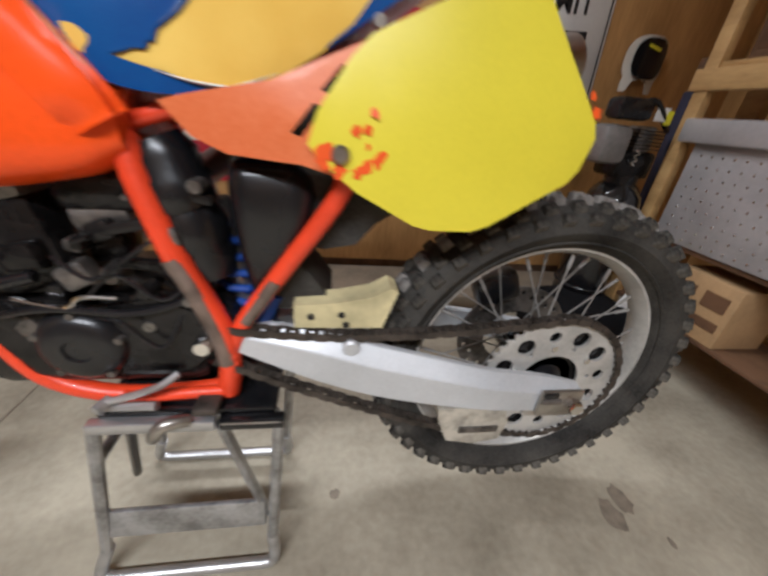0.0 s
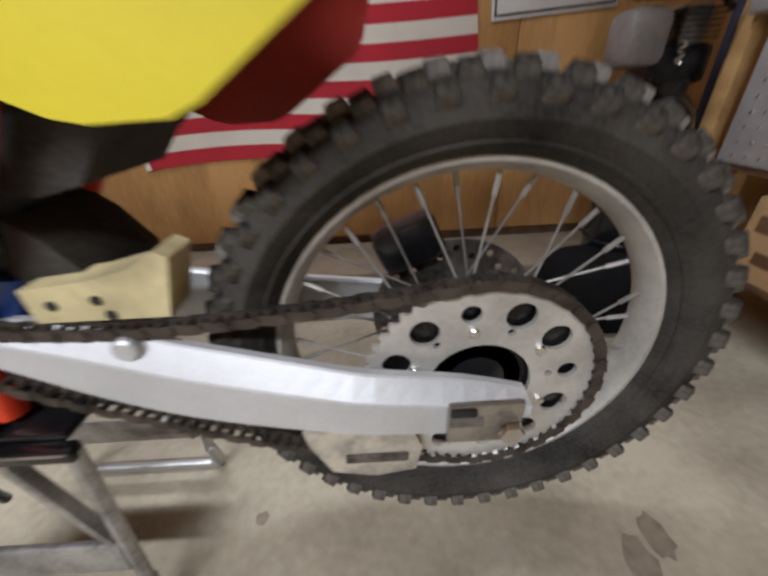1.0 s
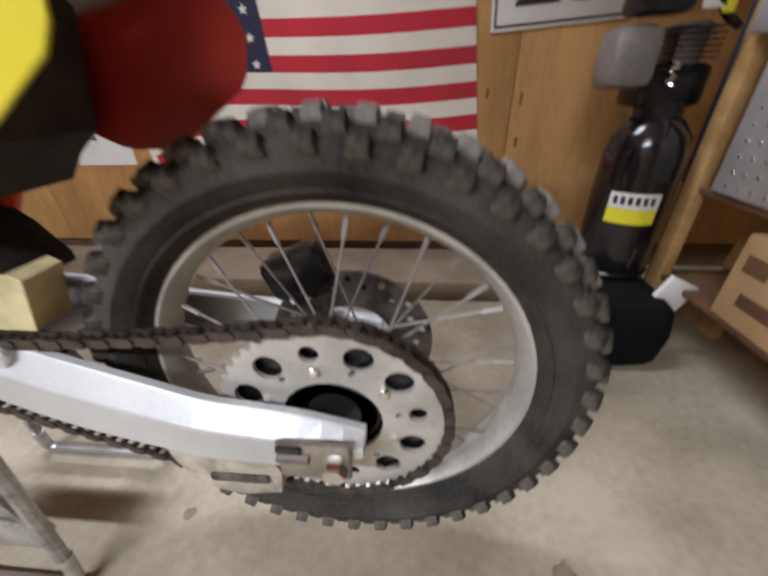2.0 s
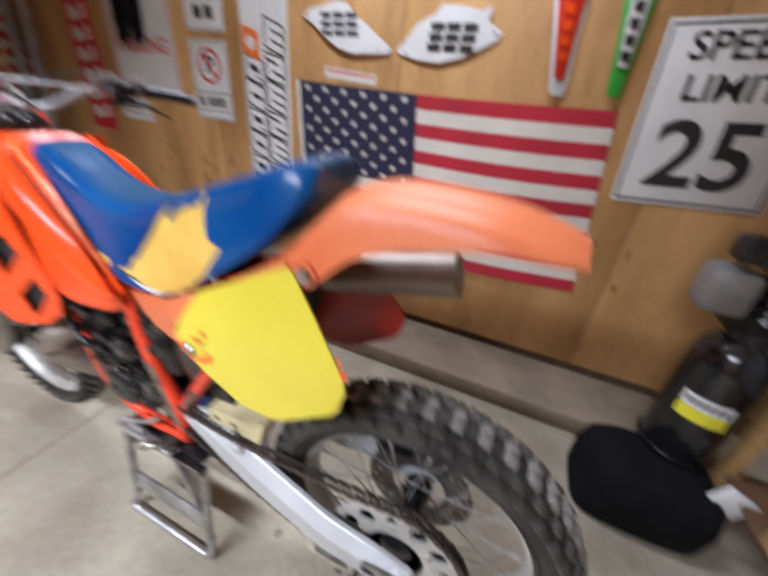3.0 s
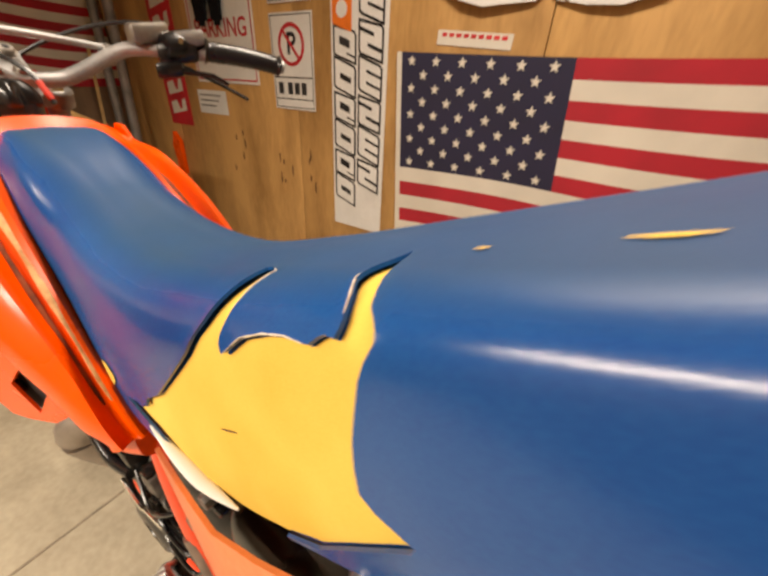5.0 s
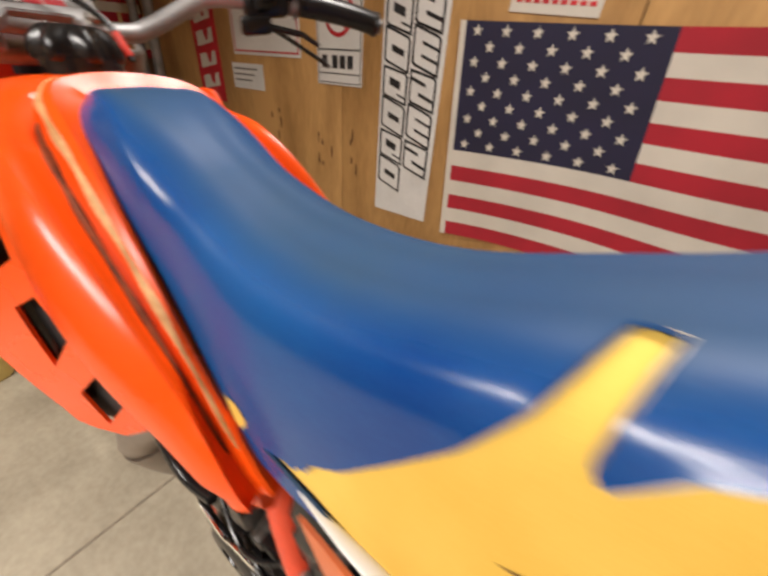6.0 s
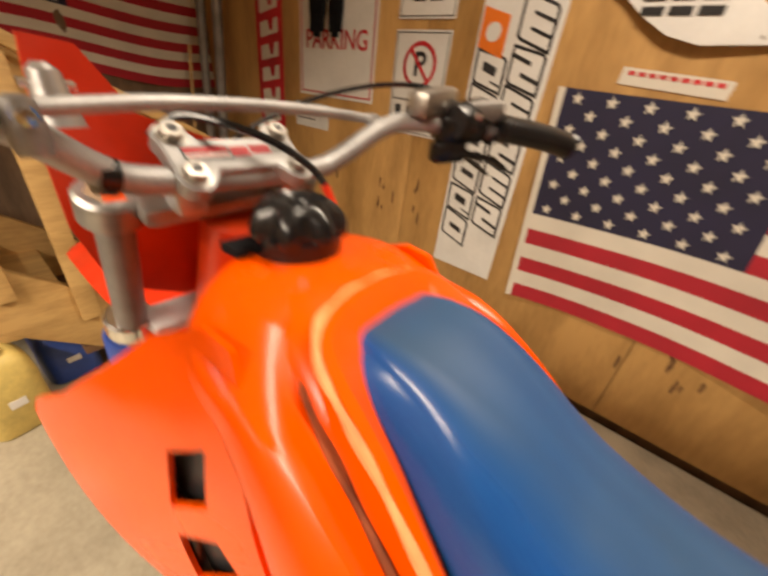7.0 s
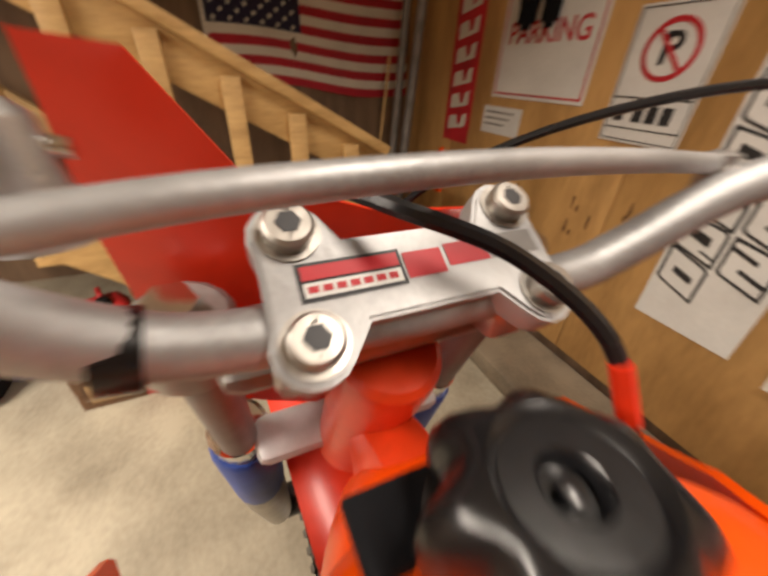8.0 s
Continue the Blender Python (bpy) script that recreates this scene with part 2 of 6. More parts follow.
def slab(poly, y, th, holes=(), bm=None, fn=None, cuts=0):
    """A plate: outline poly in (x, z), th thick about y; fn maps (x, z) to y."""
    bm = bm or bmesh.new()
    edges = []
    for loop in (poly, *holes):
        vs = [bm.verts.new((p[0], 0, p[1])) for p in loop]
        edges += [bm.edges.new((vs[i], vs[(i + 1) % len(vs)])) for i in range(len(vs))]
    r = bmesh.ops.triangle_fill(bm, edges=edges, use_beauty=True)
    faces = [g for g in r["geom"] if isinstance(g, bmesh.types.BMFace)]
    if cuts:
        es = list({e for f in faces for e in f.edges})
        bmesh.ops.subdivide_edges(bm, edges=es, cuts=cuts, use_grid_fill=True)
        faces = bm.faces[:]
    verts = list({v for f in faces for v in f.verts})
    for v in verts:
        v.co.y = fn(v.co.x, v.co.z) if fn else y
    if th:
        g = bmesh.ops.extrude_face_region(bm, geom=faces)
        for v in [q for q in g["geom"] if isinstance(q, bmesh.types.BMVert)]:
            v.co.y += th
    return bm


def loft(rings, bm=None, closed=True, cap=True):
    bm = bm or bmesh.new()
    R = [[bm.verts.new(p) for p in ring] for ring in rings]
    n = len(R[0])
    for a, b in zip(R, R[1:]):
        for k in range(n if closed else n - 1):
            bm.faces.new((a[k], a[(k + 1) % n], b[(k + 1) % n], b[k]))
    if cap and closed:
        bm.faces.new(R[0][::-1])
        bm.faces.new(R[-1])
    return bm


def thicken(bm, d):
    bmesh.ops.recalc_face_normals(bm, faces=bm.faces[:])
    bmesh.ops.solidify(bm, geom=bm.faces[:], thickness=d)
    return bm


def catmull(keys, x):
    """A smooth value at x through rows (x, a, b, ...)."""
    ks = keys
    if x <= ks[0][0]:
        return ks[0][1:]
    if x >= ks[-1][0]:
        return ks[-1][1:]
    i = max(j for j in range(len(ks) - 1) if ks[j][0] <= x)
    p0, p1, p2, p3 = ks[max(i - 1, 0)], ks[i], ks[i + 1], ks[min(i + 2, len(ks) - 1)]
    t = (x - p1[0]) / (p2[0] - p1[0])
    out = []
    for k in range(1, len(p1)):
        m1 = (p2[k] - p0[k]) / (p2[0] - p0[0]) * (p2[0] - p1[0]) if p2[0] != p0[0] else 0
        m2 = (p3[k] - p1[k]) / (p3[0] - p1[0]) * (p2[0] - p1[0]) if p3[0] != p1[0] else 0
        out.append((2 * t ** 3 - 3 * t * t + 1) * p1[k] + (t ** 3 - 2 * t * t + t) * m1 + (-2 * t ** 3 + 3 * t * t) * p2[k] + (t ** 3 - t * t) * m2)
    return out


def disc_xz(c, r, th, seg=24, bm=None):
    return lathe([(r, 0), (r, th)], c, "y", seg, bm)


# large structure
X0, X1, Y0, H = -2.63, 2.95, -3.9, 2.75
WY = 0.065   # face of the plywood


def build_room():
    fl = tagged(part("floor", box(((X0 + X1) / 2, Y0 / 2, -0.05), (X1 - X0 + 0.4, -Y0 + 0.4, 0.1)), CONCRETE), "pale worn concrete floor slab with a saw-cut joint", "floor", kind="structure")
    part("saw_cut", box((-0.21, -2.3, 0.001), (0.007, 3.0, 0.004)), STAIN, fl, "dark saw-cut joint in the concrete")
    back = tagged(part("wall_north", box(((X0 + X1) / 2, WY + 0.078, H / 2), (X1 - X0 + 0.2, 0.1, H)), DARKWALL), "plywood-lined garage wall hung with signs and flags", "wall", kind="structure")
    x = X0 + 0.003
    for i, w in enumerate((0.72, 1.219, 1.219, 1.195, 1.215)):
        part("panel", box((x + w / 2, WY + 0.014, 1.43), (w - 0.003, 0.028, 2.58), 0.002), PLY, back)
        x += w + 0.001
    tagged(part("wall_west", box((X0 - 0.05, Y0 / 2, H / 2), (0.1, -Y0 + 0.4, H)), DARKWALL), "brown board wall behind the stairs, dimness put into its colour", "wall", kind="structure")
    tagged(part("wall_east", box((X1 + 0.05, Y0 / 2, H / 2), (0.1, -Y0 + 0.4, H)), PLY), "plywood end wall behind the shelving", "wall", kind="structure")
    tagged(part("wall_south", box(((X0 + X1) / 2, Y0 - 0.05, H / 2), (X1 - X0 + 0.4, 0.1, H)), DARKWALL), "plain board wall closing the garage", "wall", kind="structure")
    tagged(part("ceiling", box(((X0 + X1) / 2, Y0 / 2, H + 0.05), (X1 - X0 + 0.4, -Y0 + 0.4, 0.1)), CEIL), "plain painted garage ceiling", "ceiling", kind="structure")
    tagged(part("ledge", box((0.4, WY - 0.19, 0.05), (3.9, 0.38, 0.10), 0.014), CURB), "rough concrete foundation ledge along the wall", "ledge", kind="structure")


build_room()

# ---- the dirt bike ----
YB = -1.29
AX = (1.215, YB, 0.488)   # rear axle
FX = (-0.27, YB, 0.475)   # front axle
BIKE = thing("dirt_bike", (0.45, YB, 0.14), "old orange and blue motocross bike on a stand, seat torn", "motorcycle")


def flip(bm):
    """The mirror image across the bike's middle."""
    for v in bm.verts:
        v.co.y = 2 * YB - v.co.y
    return bm


def build_wheel(name, axle, r_tyre, r_rim, half, front):
    ax = Vector(axle)
    w = part(name, lathe([(0.018, -0.085), (0.036, -0.08), (0.036, -0.05), (0.024, -0.04), (0.024, 0.04), (0.036, 0.05), (0.036, 0.08), (0.018, 0.085)], ax, "y", 24), BLACK, BIKE, "black hub of a spoked wheel")
    prof = [(r_rim + 0.002, -half * 0.55), (r_rim + 0.03, -half * 0.9), (r_tyre - 0.055, -half), (r_tyre - 0.03, -half * 0.9), (r_tyre - 0.016, -half * 0.55), (r_tyre - 0.012, 0),
            (r_tyre - 0.016, half * 0.55), (r_tyre - 0.03, half * 0.9), (r_tyre - 0.055, half), (r_rim + 0.03, half * 0.9), (r_rim + 0.002, half * 0.55), (r_rim - 0.008, 0)]
    part("bead_line", lathe([(r_rim + 0.012, -half * 0.72), (r_rim + 0.016, -half * 0.80), (r_rim + 0.019, -half * 0.74)], ax, "y", 72, closed=True), RUBBER, w)
    part("tyre", lathe(prof, ax, "y", 72, closed=True), RUBBER, w, "knobbly dusty black off-road tyre")
    part("rim", lathe([(r_rim + 0.004, -0.030), (r_rim + 0.004, -0.026), (r_rim - 0.008, -0.022), (r_rim - 0.013, -0.012), (r_rim - 0.017, 0), (r_rim - 0.013, 0.012), (r_rim - 0.008, 0.022), (r_rim + 0.004, 0.026),
                             (r_rim + 0.004, 0.030), (r_rim - 0.004, 0.030), (r_rim - 0.007, 0.026), (r_rim - 0.015, 0.014), (r_rim - 0.018, 0), (r_rim - 0.015, -0.014), (r_rim - 0.007, -0.026), (r_rim - 0.004, -0.030)], ax, "y", 72, closed=True), RIMALU, w, "dull grey aluminium rim")
    # knobs: rows across the tread and a shoulder row on each side
    rows = ((0.24, 0.024, 0.026, 0, 0.022), (-0.24, 0.024, 0.026, 0, 0.022), (0.66, 0.024, 0.027, 0.5, 0.022), (-0.66, 0.024, 0.027, 0.5, 0.022), (0.98, 0.024, 0.026, 0.0, 0.024), (-0.98, 0.024, 0.026, 0.0, 0.024))
    n = 42
    for off, wd, ln, ph, ht in rows:
        me = None
        for k in range(n):
            a = 2 * math.pi * (k + ph) / n
            tilt = off * 0.85
            rr = r_tyre - ht * 0.5 - (0.0 if abs(off) < 0.3 else (0.006 if abs(off) < 0.8 else 0.020))
            if me is None:
                bm = box((0, 0, 0.0), (ln, wd, ht), 0.0022, taper=0.76)
                ob = part("knob", bm, DUSTY if abs(off) < 0.5 else KNOB, w)
                me = ob.data
            else:
                ob = new("knob", me)
                ob.parent = w
            m = Matrix.Translation(ax) @ Matrix.Rotation(-a, 4, "Y") @ Matrix.Translation((0, off * half * 0.90, rr)) @ Matrix.Rotation(-tilt, 4, "X")
            ob.matrix_parent_inverse = Matrix.Identity(4)
            ob.matrix_basis = m
    # spokes in crossed pairs
    for k in range(32):
        a = 2 * math.pi * (k + 0.5) / 32
        side = 1 if k % 2 else -1
        lead = 0.55 if (k // 2) % 2 else -0.55
        p = ax + Vector((0.034 * math.sin(a + lead * 1.6), side * 0.05, 0.034 * math.cos(a + lead * 1.6)))
        q = ax + Vector(((r_rim - 0.02) * math.sin(a), side * 0.006, (r_rim - 0.02) * math.cos(a)))
        d = (q - p)
        bm = tube([p, p + d * 0.88, p + d * 0.881, q], [0.0018, 0.0018, 0.0036, 0.0036], 6)
        part("spoke", bm, SPOKE if not front else STEEL, w)
    return w


def build_sprocket(w):
    c = Vector(AX) + Vector((0, -0.090, 0))
    outer, n = [], 50
    for k in range(n * 4):
        a = 2 * math.pi * k / (n * 4)
        r = 0.150 if k % 4 in (0, 1) else 0.143
        outer.append((c.x + r * math.cos(a), c.z + r * math.sin(a)))

    def hole(r, a, rad, m=14):
        return [(c.x + r * math.cos(a) + rad * math.cos(t), c.z + r * math.sin(a) + rad * math.sin(t)) for t in [2 * math.pi * j / m for j in range(m)]]
    holes = [hole(0, 0, 0.066, 28)]
    for k in range(12):
        a = 2 * math.pi * (k + 0.3) / 12
        holes.append(hole(0.112, a, 0.0182 if k % 3 else 0.0122, 18))
    for k in range(6):
        holes.append(hole(0.088, 2 * math.pi * (k + 0.15) / 6, 0.005, 10))
    part("sprocket", slab(outer, c.y, 0.006, holes), RIMALU, w, "drilled grey rear sprocket", smooth=False)
    part("hub_flange", lathe([(0.0, 0.012), (0.058, 0.012), (0.064, 0.02), (0.045, 0.05), (0.035, 0.09)], c, "y", 28), BLACK, w)
    for k in range(6):
        a = 2 * math.pi * (k + 0.65) / 6
        part("sprocket_bolt", lathe([(0.0055, -0.006), (0.0065, -0.005), (0.0065, 0.001)], c + Vector((0.088 * math.cos(a), 0, 0.088 * math.sin(a))), "y", 8), CHROME, w)
    # added black disc that stands for the shade seen through the sprocket's holes
    part("hub_backing", lathe([(0.0, 0.012), (0.132, 0.012), (0.132, 0.015), (0.0, 0.015)], c, "y", 40), ENGINE, w)
    bc = c + Vector((0, 0.163, 0))
    slots = [hole(0.108 + 0.012 * (k % 2), 2 * math.pi * k / 28, 0.006, 8) for k in range(28)]
    disc = [(c.x + 0.135 * math.cos(a), c.z + 0.135 * math.sin(a)) for a in [2 * math.pi * k / 56 for k in range(56)]]
    part("brake_disc", slab(disc, bc.y, 0.004, slots + [hole(0, 0, 0.07, 28)]), GRIMYSTEEL, w, "drilled dark brake disc", smooth=False)
    part("brake_caliper", box(bc + Vector((-0.075, 0.0, 0.135)), (0.10, 0.055, 0.070), 0.016, Matrix.Rotation(radians(-22), 3, "Y")), BLACK, w, "black brake caliper")
    part("caliper_mount", box(bc + Vector((-0.02, 0.012, 0.115)), (0.13, 0.020, 0.030), 0.008, Matrix.Rotation(radians(12), 3, "Y")), ENGINE, w)


def build_chain():
    c = Vector(AX) + Vector((0, -0.087, 0))
    front = Vector((0.565, c.y, 0.588))
    R, r = 0.1505, 0.03
    pts = [front + Vector((0.02, 0, r)), Vector((0.82, c.y, 0.602))]
    pts += [Vector((1.06, c.y, 0.618))]
    arc = []
    for k in range(19):
        a = radians(105 - k * 195 / 18)
        arc.append(c + Vector((R * math.cos(a), 0, R * math.sin(a))))
    pts += arc + [Vector((1.00, c.y, 0.375)), Vector((0.74, c.y, 0.48)), front + Vector((0.02, 0, -r))]
    step = 0.0159
    path = smooth_path(pts[:3], 8)[:-1] + arc + smooth_path(pts[-4:], 8)[1:]
    bm = bmesh.new()
    prev = path[0]
    nxt = step
    dist = 0
    flip_ = 0
    for q in path[1:]:
        seg = (q - prev).length
        while dist + seg >= nxt:
            p = prev + (q - prev) * ((nxt - dist) / seg)
            ang = math.atan2(-(q - prev).z, (q - prev).x)
            rot = Matrix.Rotation(ang, 3, "Y")
            wid = 0.015 if flip_ % 2 else 0.020
            for sgn in (-1, 1):
                box(p + Vector((0, sgn * wid / 2, 0)), (0.019, 0.0022, 0.013), 0, rot, bm)
            lathe([(0.0045, -0.011), (0.0045, 0.011)], p - rot @ Vector((0.008, 0, 0)), "y", 8, bm)
            flip_ += 1
            nxt += step
        dist += seg
        prev = q
    part("chain", bm, CHAIN, BIKE, "greasy dark roller chain", smooth=False)


def build_swingarm():
    # tapered, bent box arm, both sides
    keys = [(0.60, 0.617, 0.575), (0.67, 0.615, 0.545), (0.755, 0.606, 0.512), (0.85, 0.585, 0.486), (0.95, 0.566, 0.472), (1.07, 0.544, 0.464), (1.17, 0.530, 0.459), (1.215, 0.520, 0.459), (1.262, 0.506, 0.485)]
    for side in (0, 1):
        rings = []
        for x in [0.60 + 0.662 * i / 26 for i in range(27)]:
            t, b = catmull(keys, x)
            yo = -1.378 - 0.052 * max(0, min(1, (x - 0.62) / 0.45))
            yi = yo + 0.036
            mid = b + (t - b) * 0.66
            rings.append([Vector((x, yo + 0.004, b)), Vector((x, yo, b + 0.004)), Vector((x, yo, mid)), Vector((x, yo + 0.0015, mid + 0.003)), Vector((x, yo + 0.021, t - 0.002)), Vector((x, yo + 0.024, t)),
                          Vector((x, yi - 0.003, t)), Vector((x, yi, t - 0.004)), Vector((x, yi, b + 0.004)), Vector((x, yi - 0.004, b))])
        bm = loft(rings)
        if side:
            flip(bm)
        sw = part("swingarm", bm, SWING, BIKE, "bare silver aluminium swingarm", smooth=False)
        if not side:
            part("arm_bolt", lathe([(0.0, -0.003), (0.012, -0.003), (0.015, 0.0), (0.015, 0.012)], (0.810, -1.394, 0.586), "y", 16), SWING, sw)
            part("adjuster_plate", box((1.206, -1.437, 0.490), (0.085, 0.008, 0.062), 0.003), STEEL, sw, "scuffed steel axle adjuster")
            part("axle_nut", lathe([(0.0, -0.016), (0.013, -0.016), (0.015, -0.012), (0.015, 0.0)], (1.232, -1.441, 0.488), "y", 6), CHROME, sw)
            part("adjuster_bolt", tube([(1.165, -1.442, 0.498), (1.202, -1.442, 0.498)], 0.006, 8), GRIMYSTEEL, sw)
            part("adjuster_slot", box((1.180, -1.4425, 0.512), (0.03, 0.004, 0.012), 0.003), BLACK, sw)
    part("swingarm_bridge", box((0.72, YB, 0.56), (0.1, 0.14, 0.07), 0.012), ALU, BIKE)
    part("chain_guide", slab([(0.985, 0.447), (1.125, 0.445), (1.140, 0.405), (1.132, 0.356), (1.075, 0.344), (1.015, 0.358), (0.990, 0.415)], -1.405, 0.04), GRIME, BIKE, "grimy pale plastic chain guide")
    part("guide_groove", box((1.078, -1.408, 0.390), (0.085, 0.006, 0.016), 0.003), GRIMYSTEEL, BIKE)
    part("chain_slider", slab([(0.715, 0.616), (0.862, 0.616), (0.884, 0.686), (0.870, 0.694), (0.840, 0.676), (0.785, 0.664), (0.715, 0.658)], -1.375, 0.05), PALEYEL, BIKE, "aged pale yellow chain slider block")
    for dx, dz in ((0.742, 0.638), (0.792, 0.642), (0.800, 0.623)):
        part("slider_hole", lathe([(0.0, -0.002), (0.006, -0.002), (0.006, 0.004)], (dx, -1.375, dz), "y", 10), BLACK, BIKE)


def build_frame():
    def pair(name, pts, r, m, label=""):
        part(name, tube(smooth_path(pts, 5), r, 12), m, BIKE, label)
        part(name, flip(tube(smooth_path(pts, 5), r, 12)), m, BIKE, label)
    pair("frame_tube", [(0.42, -1.335, 0.98), (0.505, -1.355, 0.90), (0.525, -1.365, 0.83), (0.555, -1.372, 0.73), (0.600, -1.374, 0.62), (0.608, -1.374, 0.55), (0.598, -1.37, 0.485)], 0.0185, FRAME, "red painted frame tube, worn bare")
    pair("rub_patch", [(0.550, -1.379, 0.735), (0.576, -1.3805, 0.675), (0.600, -1.3810, 0.60), (0.606, -1.380, 0.55)], 0.0145, WORN, "paint worn through to dark steel")
    pair("subframe_tube", [(0.795, -1.372, 0.87), (0.772, -1.372, 0.82), (0.695, -1.370, 0.71), (0.640, -1.371, 0.630), (0.612, -1.372, 0.575)], 0.0145, FRAME, "red painted subframe strut")
    pair("subframe_rail", [(0.50, -1.345, 0.90), (0.75, -1.352, 0.99), (1.0, -1.35, 1.09)], 0.011, FRAME)
    pair("cradle_tube", [(0.10, -1.30, 1.0), (0.170, -1.325, 0.84), (0.225, -1.35, 0.72), (0.280, -1.36, 0.57), (0.328, -1.36, 0.497), (0.43, -1.36, 0.465), (0.598, -1.36, 0.478)], 0.016, FRAME, "red painted cradle tube")
    part("headstock", tube([(0.051, YB, 1.190), (0.050, YB, 1.187), (0.047, YB, 1.179), (-0.018, YB, 1.02)], [0.026, 0.030, 0.031, 0.033], 28), FRAME, BIKE, "glossy red steering head")
    part("neck_gusset", box((0.075, YB, 1.105), (0.10, 0.045, 0.07), 0.018, Matrix.Rotation(radians(-20), 3, "Y")), FRAME, BIKE)
    part("frame_gusset", tube([(0.612, -1.372, 0.585), (0.608, -1.372, 0.53), (0.602, -1.370, 0.475)], [0.017, 0.022, 0.017], 12, flat=0.8), FRAME, BIKE)
    pair("rub_patch", [(0.690, -1.3745, 0.702), (0.660, -1.3755, 0.658), (0.640, -1.376, 0.628)], 0.0115, WORN, "paint worn through to dark steel")
    part("pivot_bolt", lathe([(0.0, -0.012), (0.012, -0.012), (0.014, -0.006), (0.014, 0.004)], (0.575, -1.388, 0.590), "y", 14), CHROME, BIKE)
    part("foot_peg", box((0.572, -1.40, 0.478), (0.04, 0.05, 0.014), 0.004), CHAIN, BIKE, "grimy folded foot peg")
    part("peg_bracket", tube([(0.43, -1.375, 0.472), (0.50, -1.378, 0.478), (0.595, -1.378, 0.485)], 0.011, 10), FRAME, BIKE)
    part("gear_lever", tube(smooth_path([(0.53, -1.39, 0.535), (0.505, -1.405, 0.522), (0.455, -1.415, 0.509), (0.43, -1.42, 0.506)]), [0.006] * 19, 8), ALU, BIKE, "bare aluminium gear lever")
    part("lever_tip", tube([(0.433, -1.412, 0.505), (0.423, -1.435, 0.503)], 0.008, 10), ALU, BIKE)


def build_engine():
    before = {o.name for o in BIKE.children_recursive}
    part("crankcase", box((0.36, YB, 0.565), (0.34, 0.15, 0.17), 0.03), ENGINE, BIKE, "oily black engine crankcase")
    part("gearbox_case", box((0.50, YB, 0.57), (0.16, 0.14, 0.13), 0.03), ENGINE, BIKE)
    cov = part("ignition_cover", lathe([(0.0, -0.022), (0.018, -0.022), (0.02, -0.026), (0.045, -0.025), (0.056, -0.018), (0.063, -0.006), (0.065, 0.02)], (0.356, -1.365, 0.572), "y", 36), BLACK, BIKE, "round black ignition cover")
    for k in range(5):
        a = 2 * math.pi * (k + 0.2) / 5
        part("cover_screw", lathe([(0.0, -0.008), (0.006, -0.008), (0.007, 0.004)], (0.356 + 0.058 * math.cos(a), -1.377, 0.572 + 0.058 * math.sin(a)), "y", 8), GRIMYSTEEL, cov)
    part("sprocket_cover", slab([(0.40, 0.52), (0.50, 0.52), (0.545, 0.56), (0.54, 0.625), (0.47, 0.655), (0.40, 0.64)], -1.372, 0.03), ENGINE, BIKE)
    # cylinder with cooling joints, head and carburettor
    rot = Matrix.Rotation(radians(-12), 3, "Y")
    part("cylinder", box((0.285, YB, 0.71), (0.13, 0.12, 0.15), 0.018, rot), ENGINE, BIKE, "grimy black engine cylinder")
    part("cylinder_head", box((0.268, YB, 0.80), (0.12, 0.12, 0.05), 0.015, rot), GRIMYSTEEL, BIKE, "oil-stained cylinder head")
    for k in range(4):
        part("head_nut", lathe([(0.008, 0), (0.008, 0.014)], (0.235 + 0.055 * (k % 2), YB - 0.052 + 0.1 * (k // 2), 0.822), "z", 6), CHROME, BIKE)
    part("carburettor", tube([(0.37, YB - 0.01, 0.755), (0.44, YB - 0.01, 0.775)], [0.034, 0.034], 18), GRIMYSTEEL, BIKE, "grimy carburettor body")
    part("float_bowl", box((0.40, YB - 0.01, 0.715), (0.055, 0.06, 0.05), 0.012), ENGINE, BIKE)
    for i, (x, y, z, s) in enumerate([(0.21, -1.355, 0.70, 0.03), (0.235, -1.36, 0.655, 0.024), (0.345, -1.362, 0.665, 0.022), (0.42, -1.36, 0.69, 0.026), (0.46, -1.365, 0.665, 0.02), (0.25, -1.352, 0.755, 0.022), (0.385, -1.355, 0.735, 0.018), (0.52, -1.37, 0.655, 0.017)]):
        part("engine_boss", lathe([(0.0, -0.012), (s * 0.45, -0.012), (s * 0.55, -0.006), (s * 0.6, 0.02)], (x, y, z), "y", 12), GRIMYSTEEL if i % 2 else ENGINE, BIKE)
    part("hose", tube(smooth_path([(0.18, -1.36, 0.80), (0.205, -1.375, 0.73), (0.26, -1.38, 0.68), (0.33, -1.375, 0.69)]), 0.009, 10), BLACK, BIKE)
    part("hose", tube(smooth_path([(0.25, -1.37, 0.62), (0.34, -1.385, 0.645), (0.44, -1.38, 0.635), (0.53, -1.375, 0.66)]), 0.006, 8), BLACK, BIKE)
    part("wire_clip", tube(smooth_path([(0.30, -1.385, 0.66), (0.36, -1.388, 0.648), (0.385, -1.388, 0.665), (0.43, -1.386, 0.664)]), 0.003, 6), CHROME, BIKE)
    rnd = random.Random(21)
    for i in range(34):
        x, z = rnd.uniform(0.20, 0.55), rnd.uniform(0.60, 0.83)
        y, s = -1.362 + rnd.uniform(-0.012, 0.02), rnd.uniform(0.007, 0.02)
        m = (ENGINE, BLACK, GRIMYSTEEL, ENGINE, CHAIN, ENGINE)[i % 6]
